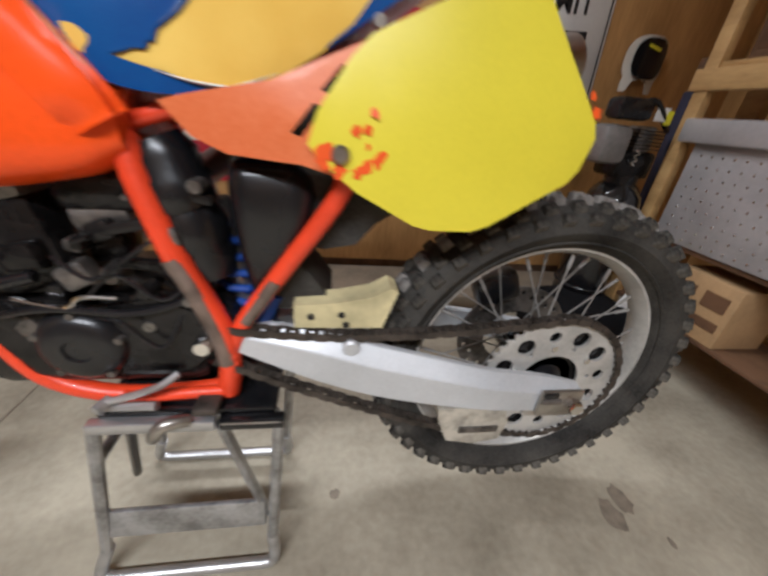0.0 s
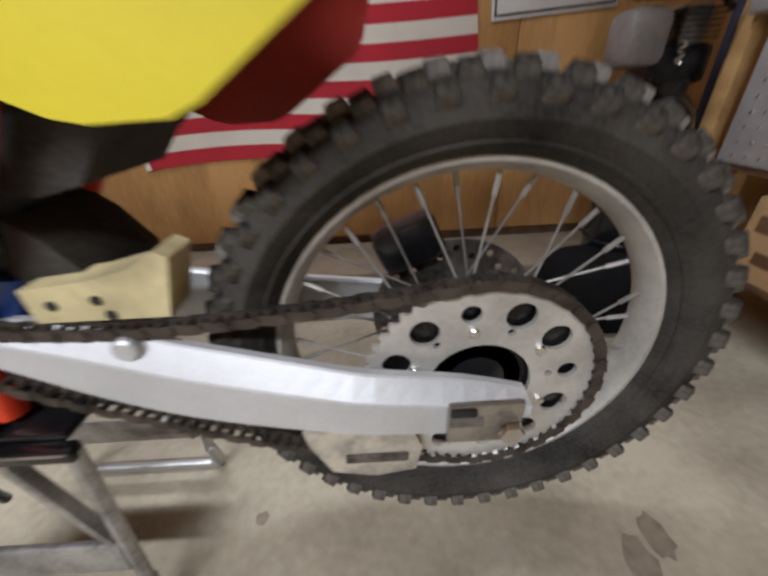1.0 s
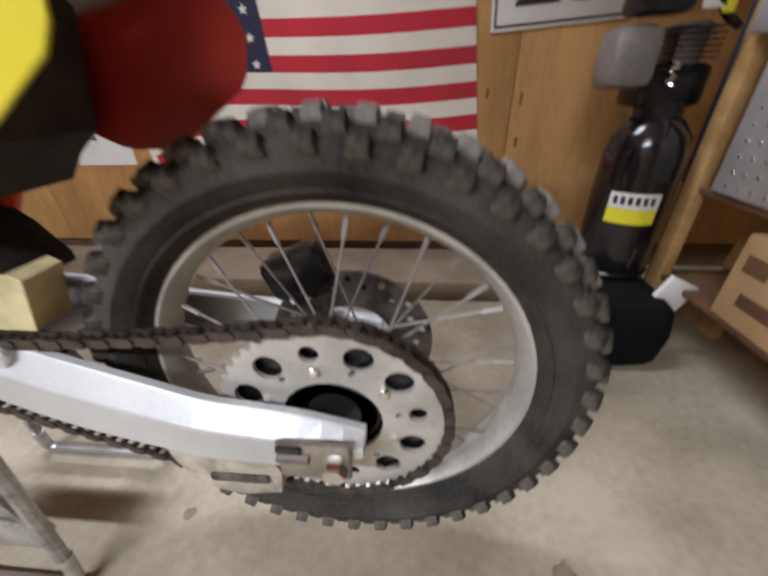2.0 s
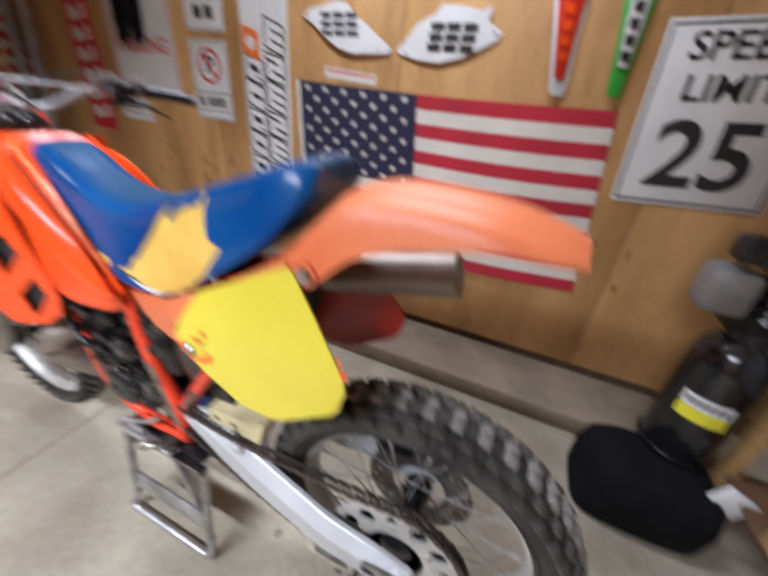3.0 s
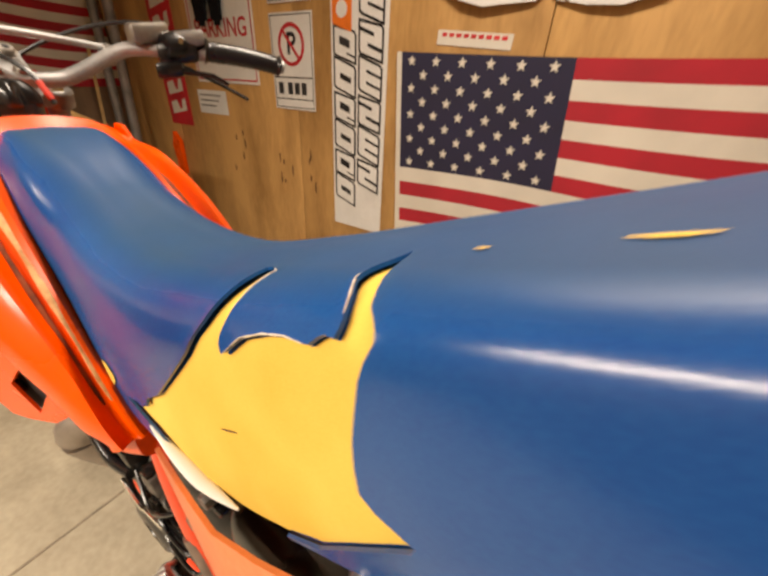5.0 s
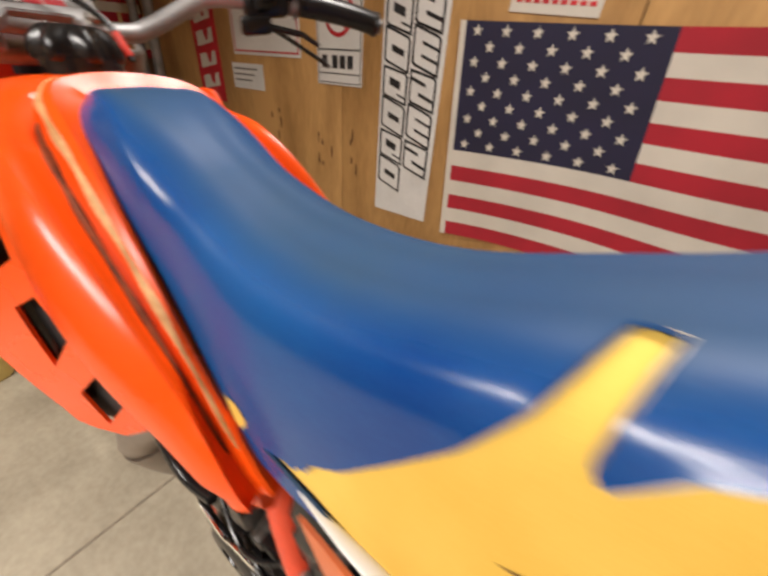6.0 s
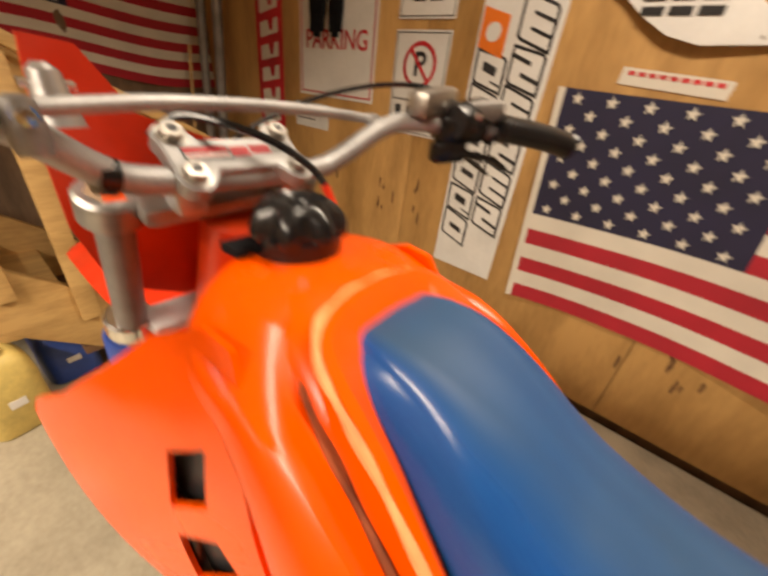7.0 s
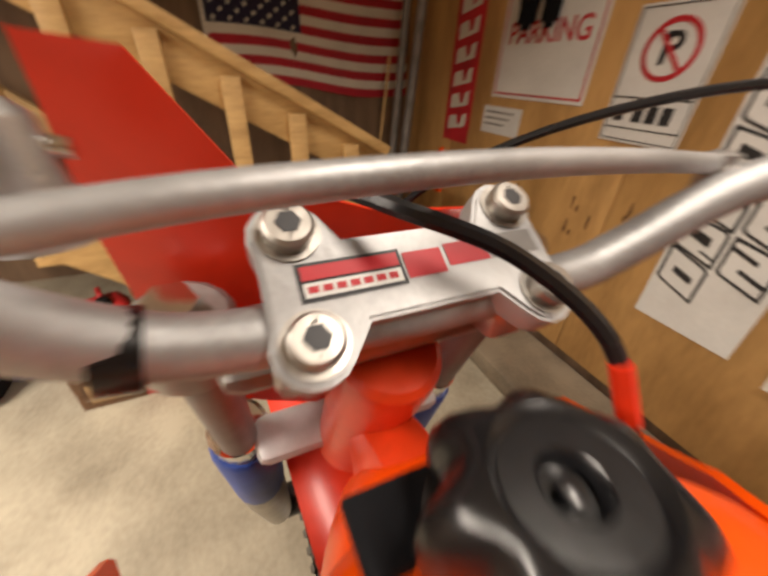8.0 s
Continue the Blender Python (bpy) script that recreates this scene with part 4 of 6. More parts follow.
def build_rear():
    keys = [(0.928, 1.104, 1.09, 0.086), (0.955, 1.125, 1.08, 0.096), (1.0, 1.172, 1.078, 0.099), (1.03, 1.202, 1.094, 0.098), (1.07, 1.222, 1.132, 0.096), (1.12, 1.232, 1.16, 0.093), (1.2, 1.233, 1.18, 0.088), (1.27, 1.227, 1.192, 0.084), (1.325, 1.214, 1.190, 0.075), (1.357, 1.203, 1.187, 0.056)]
    rings = []
    for i in range(34):
        x = 0.928 + 0.428 * i / 33
        zt, ze, hw = catmull(keys, x)
        row = []
        for s in range(25):
            t = s / 24 * 2 - 1
            k = abs(t)
            if k > 0.62:
                q = (k - 0.62) / 0.38
                y, z = hw * (0.72 + 0.28 * q ** 0.6), zt - 0.012 - (zt - 0.012 - ze) * q ** 1.5
            else:
                y, z = hw * 0.72 * k / 0.62, zt - 0.012 * (k / 0.62) ** 2 + (0.004 if k < 0.28 else 0)
            row.append(Vector((x, YB + math.copysign(y, t), z)))
        rings.append(row)
    bm = loft(rings, closed=False, cap=False)
    thicken(bm, 0.004)
    fen = part("rear_fender", bm, SALMON, BIKE, "sun-faded orange rear mudguard")
    part("fender_tab", slab([(1.010 + 0.019 * math.cos(a), 1.100 + 0.019 * math.sin(a)) for a in [2 * math.pi * q / 20 for q in range(20)]], -1.392, 0.006), SALMON, fen)
    part("fender_bolt", lathe([(0.0, -0.006), (0.011, -0.005), (0.013, 0.0), (0.013, 0.006)], (1.010, -1.393, 1.100), "y", 14), STEEL, fen, "steel washer bolt")
    panel = [(0.572, 0.934), (0.60, 0.943), (0.70, 0.966), (0.85, 1.036), (0.93, 1.09), (0.975, 1.11), (0.985, 1.06), (0.97, 0.98), (0.79, 0.865), (0.735, 0.880), (0.645, 0.884), (0.605, 0.900)]
    slots = [[(0.792, 0.986), (0.780, 0.990), (0.756, 0.962), (0.768, 0.958)], [(0.760, 0.945), (0.748, 0.948), (0.722, 0.915), (0.734, 0.911)]]
    plate = [(0.742, 0.906), (0.753, 0.941), (0.789, 0.997), (0.811, 1.02), (0.835, 1.033), (0.978, 1.106), (0.99, 1.104), (0.997, 1.094), (1.096, 0.961), (1.101, 0.941), (1.091, 0.901), (1.079, 0.884), (0.983, 0.821), (0.959, 0.812), (0.902, 0.811), (0.878, 0.816), (0.801, 0.854), (0.753, 0.891)]
    for side in (0, 1):
        bm = slab(panel, 0, 0, slots, fn=lambda x, z: -1.372 - 0.042 * min(1, max(0, (x - 0.5) / 0.22)) * (0.35 + 0.65 * min(1, max(0, (1.06 - z) / 0.13))), cuts=2)
        thicken(bm, 0.004)
        if side:
            flip(bm)
        part("side_panel", bm, SALMON if not side else DARKRED, BIKE, "faded orange side panel" if not side else "dark red side panel")
        bm = slab(plate, 0, 0, fn=plate_y, cuts=2)
        thicken(bm, 0.004)
        if side:
            flip(bm)
            bmesh.ops.translate(bm, vec=(0, 0, -0.022), verts=bm.verts[:])
        pl = part("number_plate", bm, YELLOW if not side else DARKRED, BIKE, "bright yellow blank race number plate" if not side else "dark red race number plate")
        if not side:
            part("plate_bolt", lathe([(0.0, -0.005), (0.008, -0.005), (0.0115, -0.001), (0.0115, 0.006)], (0.780, -1.430, 0.897), "y", 16), STEEL, pl, "domed steel plate bolt")
            rnd = random.Random(4)
            for cx, cz, r in ((0.764, 0.900, 0.012), (0.760, 0.887, 0.008), (0.779, 0.880, 0.009), (0.797, 0.923, 0.006), (0.811, 0.926, 0.006), (0.812, 0.908, 0.0035), (0.818, 0.944, 0.005), (0.825, 0.893, 0.008), (0.812, 0.884, 0.01), (0.801, 0.877, 0.006), (0.832, 0.901, 0.005), (1.095, 0.971, 0.006), (1.086, 0.988, 0.004)):
                b2 = bmesh.new()
                vs = []
                for k in range(12):
                    a = 2 * math.pi * k / 12
                    q = r * rnd.uniform(0.55, 1.3)
                    x, z = cx + q * math.cos(a), cz + q * math.sin(a) * 1.15
                    vs.append(b2.verts.new((x, plate_y(x, z) - 0.0012, z)))
                b2.faces.new(vs)
                part("worn_spot", b2, OCHRE, pl, "orange spot where the yellow has worn off")
    part("panel_bolt", lathe([(0.0, -0.004), (0.007, -0.004), (0.008, 0.004)], (0.82, -1.385, 1.036), "y", 12), STEEL, BIKE)


def build_front():
    # forks, clamps, bars
    before = {o.name for o in BIKE.children_recursive}
    top, bot = Vector((0.074, 0, 1.242)), Vector((-0.255, 0, 0.475))
    d = (bot - top)
    for sy in (-0.096, 0.096):
        y = YB + sy
        p = lambda k: Vector((top.x + d.x * k, y, top.z + d.z * k))
        part("fork_tube", tube([p(0), p(0.002), p(0.46), p(0.461)], [0.013, 0.0150, 0.0150, 0.0145], 20), GREYTUBE, BIKE, "grey upper fork tube")
        part("fork_cap", tube([p(-0.022), p(-0.005), p(0.0)], [0.011, 0.016, 0.019], 6), CHROME, BIKE)
        part("fork_slider", tube([p(0.46), p(0.5), p(0.95), p(1.04)], [0.026, 0.028, 0.028, 0.02], 18), STEEL, BIKE)
        part("fork_guard", tube([p(0.245), p(0.252), p(0.44)], [0.026, 0.029, 0.029], 16), BLUEPL, BIKE, "blue fork boot")
        for k in (0.014, 0.222):
            part("fork_clamp_ring", tube([p(k - 0.018), p(k - 0.014), p(k + 0.014), p(k + 0.018)], [0.021, 0.0245, 0.0245, 0.021], 18), CHROME if k > 0.1 else CAST, BIKE)
    for k in (0.014, 0.222):
        c = top + d * k
        part("triple_clamp", box((c.x + 0.018, YB, c.z), (0.040, 0.17, 0.022), 0.009, Matrix.Rotation(radians(24), 3, "Y")), SWING if k > 0.1 else CAST, BIKE, "cast aluminium fork clamp")
    half = [(0.116, 0.0, 1.255), (0.116, 0.085, 1.256), (0.118, 0.12, 1.266), (0.128, 0.165, 1.296), (0.15, 0.20, 1.304), (0.20, 0.275, 1.290), (0.268, 0.395, 1.267)]
    left = [(x, YB - y * 0.90, z + 0.05 * y) for x, y, z in half[::-1]]
    right = [(x, YB + y * 1.0 + (0.012 if y > 0.14 else 0.0), z) for x, y, z in half[1:]]
    bar = part("handlebar", tube(smooth_path(left + right, 6), 0.0112, 18), BAR, BIKE, "bare aluminium handlebar")
    # one-piece bar mount: a plate over the bar with a lobe round each of four bolts
    ex, nz = Vector((-0.82, 0, 0.57)), Vector((0.57, 0, 0.82))
    mid = Vector((0.112, YB, 1.271))
    lobe = lambda cu, cw, a0, a1, n=7: [(cu + 0.0145 * math.cos(radians(a0 + (a1 - a0) * q / n)), cw + 0.0145 * math.sin(radians(a0 + (a1 - a0) * q / n))) for q in range(n + 1)]
    outline = lobe(-0.049, -0.021, 150, 330) + [(-0.028, -0.0175), (0.028, -0.0175)] + lobe(0.049, -0.021, 210, 390) + lobe(0.049, 0.021, -30, 150) + [(0.030, 0.0165), (-0.030, 0.0165)] + lobe(-0.049, 0.021, 30, 210)
    mt_b = slab(outline, 0, 0.015)
    es = [e for e in mt_b.edges if all(v.co.y > 0.01 for v in e.verts) and any(abs(f.normal.y) < 0.5 for f in e.link_faces)]
    bmesh.ops.bevel(mt_b, geom=es, offset=0.0015, segments=2, affect="EDGES")
    for v in mt_b.verts:
        u, h, w_ = v.co.x, v.co.y, v.co.z
        v.co = mid + Vector((0, u, 0)) + ex * w_ + nz * (h - 0.007)
    mt = part("bar_mount", mt_b, BAR, BIKE, "machined aluminium handlebar mount with two small labels")
    for u in (-0.049, 0.049):
        for w_ in (-0.021, 0.021):
            c = mid + Vector((0, u, 0)) + ex * w_ + nz * 0.008
            part("mount_bolt", tube([c - nz * 0.002, c + nz * 0.0065, c + nz * 0.0078, c + nz * 0.0078, c + nz * 0.0005, c + nz * 0.0005], [0.0092, 0.0092, 0.0078, 0.0048, 0.0046, 0.0001], 20), STEEL, mt, "bright socket-head bolt")
            part("bolt_socket", tube([c + nz * 0.0070, c + nz * 0.0081], [0.0046, 0.0046], 6), INK, mt)
            part("bolt_washer", tube([c - nz * 0.001, c + nz * 0.0012], [0.0118, 0.0118], 20), STEEL, mt)
    for u0, u1, w0, w1, m, d in ((-0.050, -0.010, -0.007, 0.008, INK, 0.0084), (-0.0485, -0.0115, 0.001, 0.0065, REDINK, 0.0088), (-0.0485, -0.0115, -0.0055, 0.000, WHITE, 0.0088), (-0.009, 0.008, -0.005, 0.006, REDINK, 0.0084), (0.010, 0.030, -0.003, 0.007, REDINK, 0.0084), (0.031, 0.056, -0.003, 0.008, GREYTUBE, 0.0084)):
        lab = bmesh.new()
        lab.faces.new([lab.verts.new(mid + Vector((0, u, 0)) + ex * w_ + nz * d) for u, w_ in ((u0, w0), (u1, w0), (u1, w1), (u0, w1))])
        part("mount_label", lab, m, mt, "small label strip with unreadable lettering")
    for q in range(7):
        lab = bmesh.new()
        a0 = -0.047 + 0.005 * q
        lab.faces.new([lab.verts.new(mid + Vector((0, u, 0)) + ex * w_ + nz * 0.0091) for u, w_ in ((a0, -0.004), (a0 + 0.0035, -0.004), (a0 + 0.0035, -0.0015), (a0, -0.0015))])
        part("letter_bar", lab, REDINK, mt)
    part("mount_post", box((0.108, YB - 0.05, 1.243), (0.03, 0.026, 0.03), 0.006), ALU, BIKE)
    part("mount_post", box((0.108, YB + 0.05, 1.243), (0.03, 0.026, 0.03), 0.006), ALU, BIKE)
    for sgn in (-1, 1):
        pts = [(0.21, YB + sgn * 0.292, 1.293), (0.268, YB + sgn * 0.395, 1.268)]
        a, b = Vector(pts[0]), Vector(pts[1])
        dd = b - a
        rr, pp = [], []
        for k in range(14):
            pp += [a + dd * (k / 14), a + dd * ((k + 0.5) / 14)]
            rr += [0.0165, 0.0150]
        part("grip", tube([a - dd * 0.03] + pp + [b, b + dd * 0.03], [0.021] + rr + [0.018, 0.014], 16), BLACK, bar, "ribbed black rubber grip")
        h = Vector((0.185, YB + sgn * 0.255, 1.295))
        part("lever_perch", box(h, (0.035, 0.06, 0.034), 0.008, Matrix.Rotation(radians(-30 * sgn), 3, "Z")), BLACK if sgn > 0 else ALU, bar, "black throttle and lever housing" if sgn > 0 else "cast lever perch")
        part("lever", tube(smooth_path([(0.165, YB + sgn * 0.24, 1.295), (0.13, YB + sgn * 0.28, 1.275), (0.135, YB + sgn * 0.35, 1.235), (0.157, YB + sgn * 0.40, 1.205)]), 0.006, 8, flat=0.6), BLACK if sgn > 0 else ALU, bar, "control lever")
    part("throttle_body", lathe([(0.0, -0.03), (0.019, -0.03), (0.022, -0.02), (0.022, 0.02), (0.018, 0.03), (0, 0.03)], (0.187, YB + 0.262, 1.305), "y", 20), BLACK, bar)
    part("master_cylinder", box((0.16, YB + 0.225, 1.325), (0.03, 0.06, 0.03), 0.007), STEEL, bar, "scuffed brake master cylinder")
    part("throttle_housing", box((0.196, YB + 0.266, 1.314), (0.026, 0.058, 0.024), 0.007, Matrix.Rotation(radians(-30), 3, "Z")), CAST, bar, "worn grey throttle housing")
    part("switch_block", box((0.186, YB + 0.235, 1.272), (0.026, 0.040, 0.024), 0.005, Matrix.Rotation(radians(-30), 3, "Z")), BLACK, bar, "black switch block")
    part("housing_screw", lathe([(0.0, -0.004), (0.004, -0.004), (0.0045, 0.004)], (0.205, YB + 0.250, 1.312), "x", 8), CHROME, bar)
    part("hot_start_lever", tube([(0.196, YB + 0.250, 1.268), (0.214, YB + 0.292, 1.256), (0.226, YB + 0.312, 1.240)], [0.005, 0.004, 0.003], 8), BLACK, bar, "short black lever")
    part("throttle_cable", tube(smooth_path([(0.185, YB + 0.25, 1.318), (0.14, YB + 0.225, 1.34), (0.085, YB + 0.17, 1.335), (0.03, YB + 0.10, 1.30), (0.0, YB + 0.04, 1.25), (0.02, YB, 1.18)]), 0.003, 8), BLACK, BIKE, "thin black control cable")
    part("perch_body", tube([(0.098, -1.405, 1.296), (0.097, -1.405, 1.314), (0.096, -1.405, 1.328), (0.096, -1.405, 1.332)], [0.0140, 0.0105, 0.0085, 0.004], 20), ALU, bar, "cast aluminium lever perch")
    part("perch_screw", lathe([(0.003, -0.014), (0.003, 0.014)], (0.096, -1.405, 1.320), "y", 10), CHROME, bar)
    part("rubber_band", tube([(0.117, -1.400, 1.268), (0.116, -1.388, 1.265)], [0.0135, 0.0135], 16), BLACK, bar, "black rubber ring")
    # red front plate and mudguard
    fp = [(-0.116, 1.347), (-0.088, 1.344), (-0.058, 1.300), (0.0, 1.280), (0.09, 1.268), (0.112, 1.20), (0.06, 1.10), (-0.03, 1.09), (-0.100, 1.125), (-0.120, 1.20), (-0.122, 1.27)]
    b3 = slab([(p[0], p[1]) for p in fp], 0, 0.004, cuts=1)
    for v in b3.verts:
        u, h, z = v.co.x, v.co.y, v.co.z
        v.co = Vector((0.052 + (z - 1.25) * 0.25 - h - 1.2 * u * u, YB + u, z))
    part("front_plate", b3, REDPL, BIKE, "red plastic front number plate")
    keys = [(-0.62, 0.93, 0.045), (-0.55, 0.97, 0.07), (-0.40, 1.0, 0.08), (-0.22, 1.01, 0.08), (-0.05, 1.0, 0.065), (0.12, 0.95, 0.05)]
    rings = []
    for i in range(24):
        x = -0.62 + 0.74 * i / 23
        z, hw = catmull(keys, x)
        rings.append([Vector((x, YB + hw * t, z - 0.03 * abs(t) ** 2.2)) for t in [k / 8 - 1 for k in range(17)]])
    part("front_fender", thicken(loft(rings, closed=False, cap=False), 0.004), REDPL, BIKE, "red front mudguard")
    # the steering head sits forward and low, the grips sweep back from it
    ease = lambda k: (lambda q: q * q * (3 - 2 * q))(max(0.0, min(1.0, k)))
    for ob in [o for o in BIKE.children_recursive if o.type == "MESH" and o.name not in before]:
        for v in ob.data.vertices:
            k = ease((abs(v.co.y - YB) - 0.15) / 0.24)
            h = ease((v.co.z - 0.75) / 0.35)
            v.co.x += h * (-0.041 * (1 - k) - 0.018 * k)
            v.co.z += h * (-0.022 * (1 - k) + 0.008 * k)
    brace = smooth_path([(0.098, -1.432, 1.288), (0.095, -1.397, 1.291), (0.092, -1.349, 1.294), (0.086, -1.268, 1.294), (0.080, -1.186, 1.290), (0.0745, -1.104, 1.283)], 5)
    part("crossbar", tube(brace, 0.0052, 16), BAR, bar, "aluminium cross brace")
    for c in (brace[1], brace[-2]):
        down = c + Vector((0.004, 0, -0.024))
        cl = part("brace_clamp", tube([c + Vector((0, 0, 0.007)), c + Vector((0, 0, 0.005)), c + (down - c) * 0.7, down], [0.004, 0.0082, 0.0095, 0.008], 14), CAST, bar, "cast clamp at the brace's end")
        part("brace_bolt", lathe([(0.0, 0.012), (0.0045, 0.0115), (0.0045, 0.006), (0.0065, 0.006), (0.0065, 0.004)], c + Vector((0.002, 0, -0.003)), "x", 8), CHROME, cl)


build_wheel("rear_wheel", AX, 0.362, 0.269, 0.060, False)
build_sprocket(bpy.data.objects["rear_wheel"])
build_wheel("front_wheel", FX, 0.335, 0.268, 0.045, True)
build_chain()
build_swingarm()
build_frame()
build_engine()
build_air()
build_seat()
build_tank()
build_rear()
build_front()


# ---- bike stand ----
def build_stand():
    st = thing("bike_stand", (0.472, YB, 0.0), "scuffed aluminium bike stand with a tubular base", "bike stand")
    for sgn in (-1, 1):
        y = lambda v: YB + sgn * v
        t, b = 0.115, 0.14
        part("base_tube", tube(smooth_path([(0.334, y(b - 0.012), 0.10), (0.310, y(b), 0.03), (0.327, y(b + 0.004), 0.014), (0.372, y(b + 0.004), 0.0135), (0.602, y(b + 0.004), 0.0135), (0.642, y(b + 0.004), 0.014), (0.662, y(b), 0.03), (0.660, y(b - 0.012), 0.10)], 5), 0.0125, 12), ALU, st, "bent silver base tube")
        part("lower_rail", box((0.492, y(b - 0.016), 0.175), (0.315, 0.012, 0.072), 0.004, Matrix.Rotation(radians(6 * sgn), 3, "X")), STAND, st, "flat scuffed lower rail")
        part("leg", tube([(0.387, y(t), 0.44), (0.332, y(b - 0.01), 0.10)], [0.0115, 0.0115], 8), STAND, st, "scuffed metal leg")
        part("leg", tube([(0.687, y(t), 0.44), (0.660, y(b - 0.01), 0.10)], [0.0115, 0.0115], 8), STAND, st)
        part("brace", tube([(0.587, y(t), 0.435), (0.650, y(b - 0.025), 0.16)], [0.013, 0.013], 8, flat=0.6), STAND, st, "diagonal flat brace")
        part("top_rail", box((0.482, y(t + 0.004), 0.441), (0.20, 0.022, 0.022), 0.004), ALU, st, "bare top rail")
        part("top_rail", box((0.642, y(t + 0.004), 0.441), (0.11, 0.022, 0.022), 0.004), BLACK, st, "blackened end of the top rail")
        part("rail_scuff", box((0.642, y(t + 0.013), 0.447), (0.10, 0.006, 0.004), 0.001), STEEL, st)
    part("top_pad", box((0.537, YB, 0.455), (0.29, 0.22, 0.014), 0.005), BLACK, st, "black rubber top pad")
    part("cross_bar", tube([(0.372, YB - 0.12, 0.35), (0.372, YB + 0.12, 0.35)], 0.01, 8), STAND, st)
    part("lift_arm", tube([(0.432, YB - 0.1, 0.42), (0.357, YB - 0.02, 0.18)], 0.009, 8), BLACK, st, "dark lifting arm with chipped paint")
    part("lift_handle", tube(smooth_path([(0.542, YB - 0.125, 0.455), (0.512, YB - 0.14, 0.462), (0.492, YB - 0.14, 0.44), (0.482, YB - 0.13, 0.42)]), 0.011, 10), STEEL, st)
    part("peg_post", tube([(0.402, YB - 0.105, 0.46), (0.412, YB - 0.12, 0.485), (0.502, YB - 0.13, 0.495)], 0.0075, 8), ALU, st)


build_stand()


# ---- things on the plywood wall ----


def plate(name, poly, y, th, material, parent=None, label=""):
    """A thin sheet in the wall's plane, from y towards the room."""
    return part(name, slab(poly, y, -th), material, parent, label, smooth=False)


def rect(x0, z0, x1, z1):
    return [(x0, z0), (x1, z0), (x1, z1), (x0, z1)]


def words(name, text, x, z, size, y, material, parent, label="", sx=1.0, rot=0.0, bold=0.0):
    """Flat lettering in the built-in font, centred at (x, z)."""
    cu = bpy.data.curves.new(name, "FONT")
    cu.body, cu.size, cu.align_x, cu.align_y, cu.offset = text, size, "CENTER", "CENTER", bold
    tmp = new(name, cu)
    me = bpy.data.meshes.new_from_object(tmp.evaluated_get(bpy.context.evaluated_depsgraph_get()))
    bpy.data.objects.remove(tmp)
    me.materials.clear()
    me.materials.append(material)
    ob = new(name, me)
    ob.parent = parent
    ob.matrix_parent_inverse = parent.matrix_world.inverted()
    ob.matrix_basis = pose(x, y, z, 90, 0, 0) @ Matrix.Rotation(radians(rot), 4, "Z") @ Matrix.Diagonal((sx, 1, 1, 1))
    if label:
        tagged(ob, label)
    return ob


STAR = bmesh.new()
STAR.faces.new([STAR.verts.new(((1.0 if k % 2 == 0 else 0.4) * math.sin(math.pi * k / 5), 0, (1.0 if k % 2 == 0 else 0.4) * math.cos(math.pi * k / 5))) for k in range(10)])
STAR_MESH = bpy.data.meshes.new("star")
STAR.to_mesh(STAR_MESH)
STAR_MESH.materials.append(FLAGWHITE)


def build_flag(corners, canton, y, m, label, fold):
    """A hanging flag: four corners (top left, top right, bottom right, bottom left) in (x, z); m lays it on its wall."""
    tl, tr, br, bl = [Vector((c[0], 0, c[1])) for c in corners]
    f = thing("flag", (0, 0, 0), label, "flag")
    f.matrix_world = m

    def at(u, v, lift=0.0):
        p = (tl * (1 - u) + tr * u) * (1 - v) + (bl * (1 - u) + br * u) * v
        p.z += -0.012 * math.sin(math.pi * u) * (1 - v) * fold + 0.02 * fold * math.sin(math.pi * 2 * u) * v
        p.y = y - 0.006 - fold * (0.006 * math.sin(u * 9 + v * 2.2) + 0.004 * math.sin(u * 17 - v * 3) * v) - 0.004 * fold - lift
        return p
    nu, per = 52, 3
    bm = bmesh.new()
    g = [[bm.verts.new(at(i / nu, j / (13 * per))) for i in range(nu + 1)] for j in range(13 * per + 1)]
    for j in range(13 * per):
        for i in range(nu):
            fc = bm.faces.new((g[j][i], g[j][i + 1], g[j + 1][i + 1], g[j + 1][i]))
            row = j // per
            fc.material_index = 2 if (row < 7 and (i + 0.5) / nu < canton) else (0 if row % 2 == 0 else 1)
    cloth = part("cloth", bm, [FLAGRED, FLAGWHITE, FLAGBLUE], f, "printed cotton cloth in red, white and blue")
    cloth.matrix_parent_inverse = Matrix.Identity(4)
    hem = bmesh.new()
    h = [[hem.verts.new(at(u, j / 20, 0.0015)) for u in (-0.012, 0.004)] for j in range(21)]
    for j in range(20):
        hem.faces.new((h[j][0], h[j][1], h[j + 1][1], h[j + 1][0]))
    part("hem", hem, FLAGWHITE, f, "white sewn header").matrix_parent_inverse = Matrix.Identity(4)
    s = 0.0195 * (br - bl).length / 1.45
    for r in range(9):
        for c in range(6 if r % 2 == 0 else 5):
            u = canton * ((c + (0.5 if r % 2 == 0 else 1.0)) / 6)
            v = 7 / 13 * (r + 0.6) / 9.2
            ob = new("star", STAR_MESH)
            ob.parent = f
            ob.matrix_parent_inverse = Matrix.Identity(4)
            ob.matrix_basis = Matrix.Translation(at(u, v, 0.0025)) @ Matrix.Diagonal((s, s, s, 1))
    return f


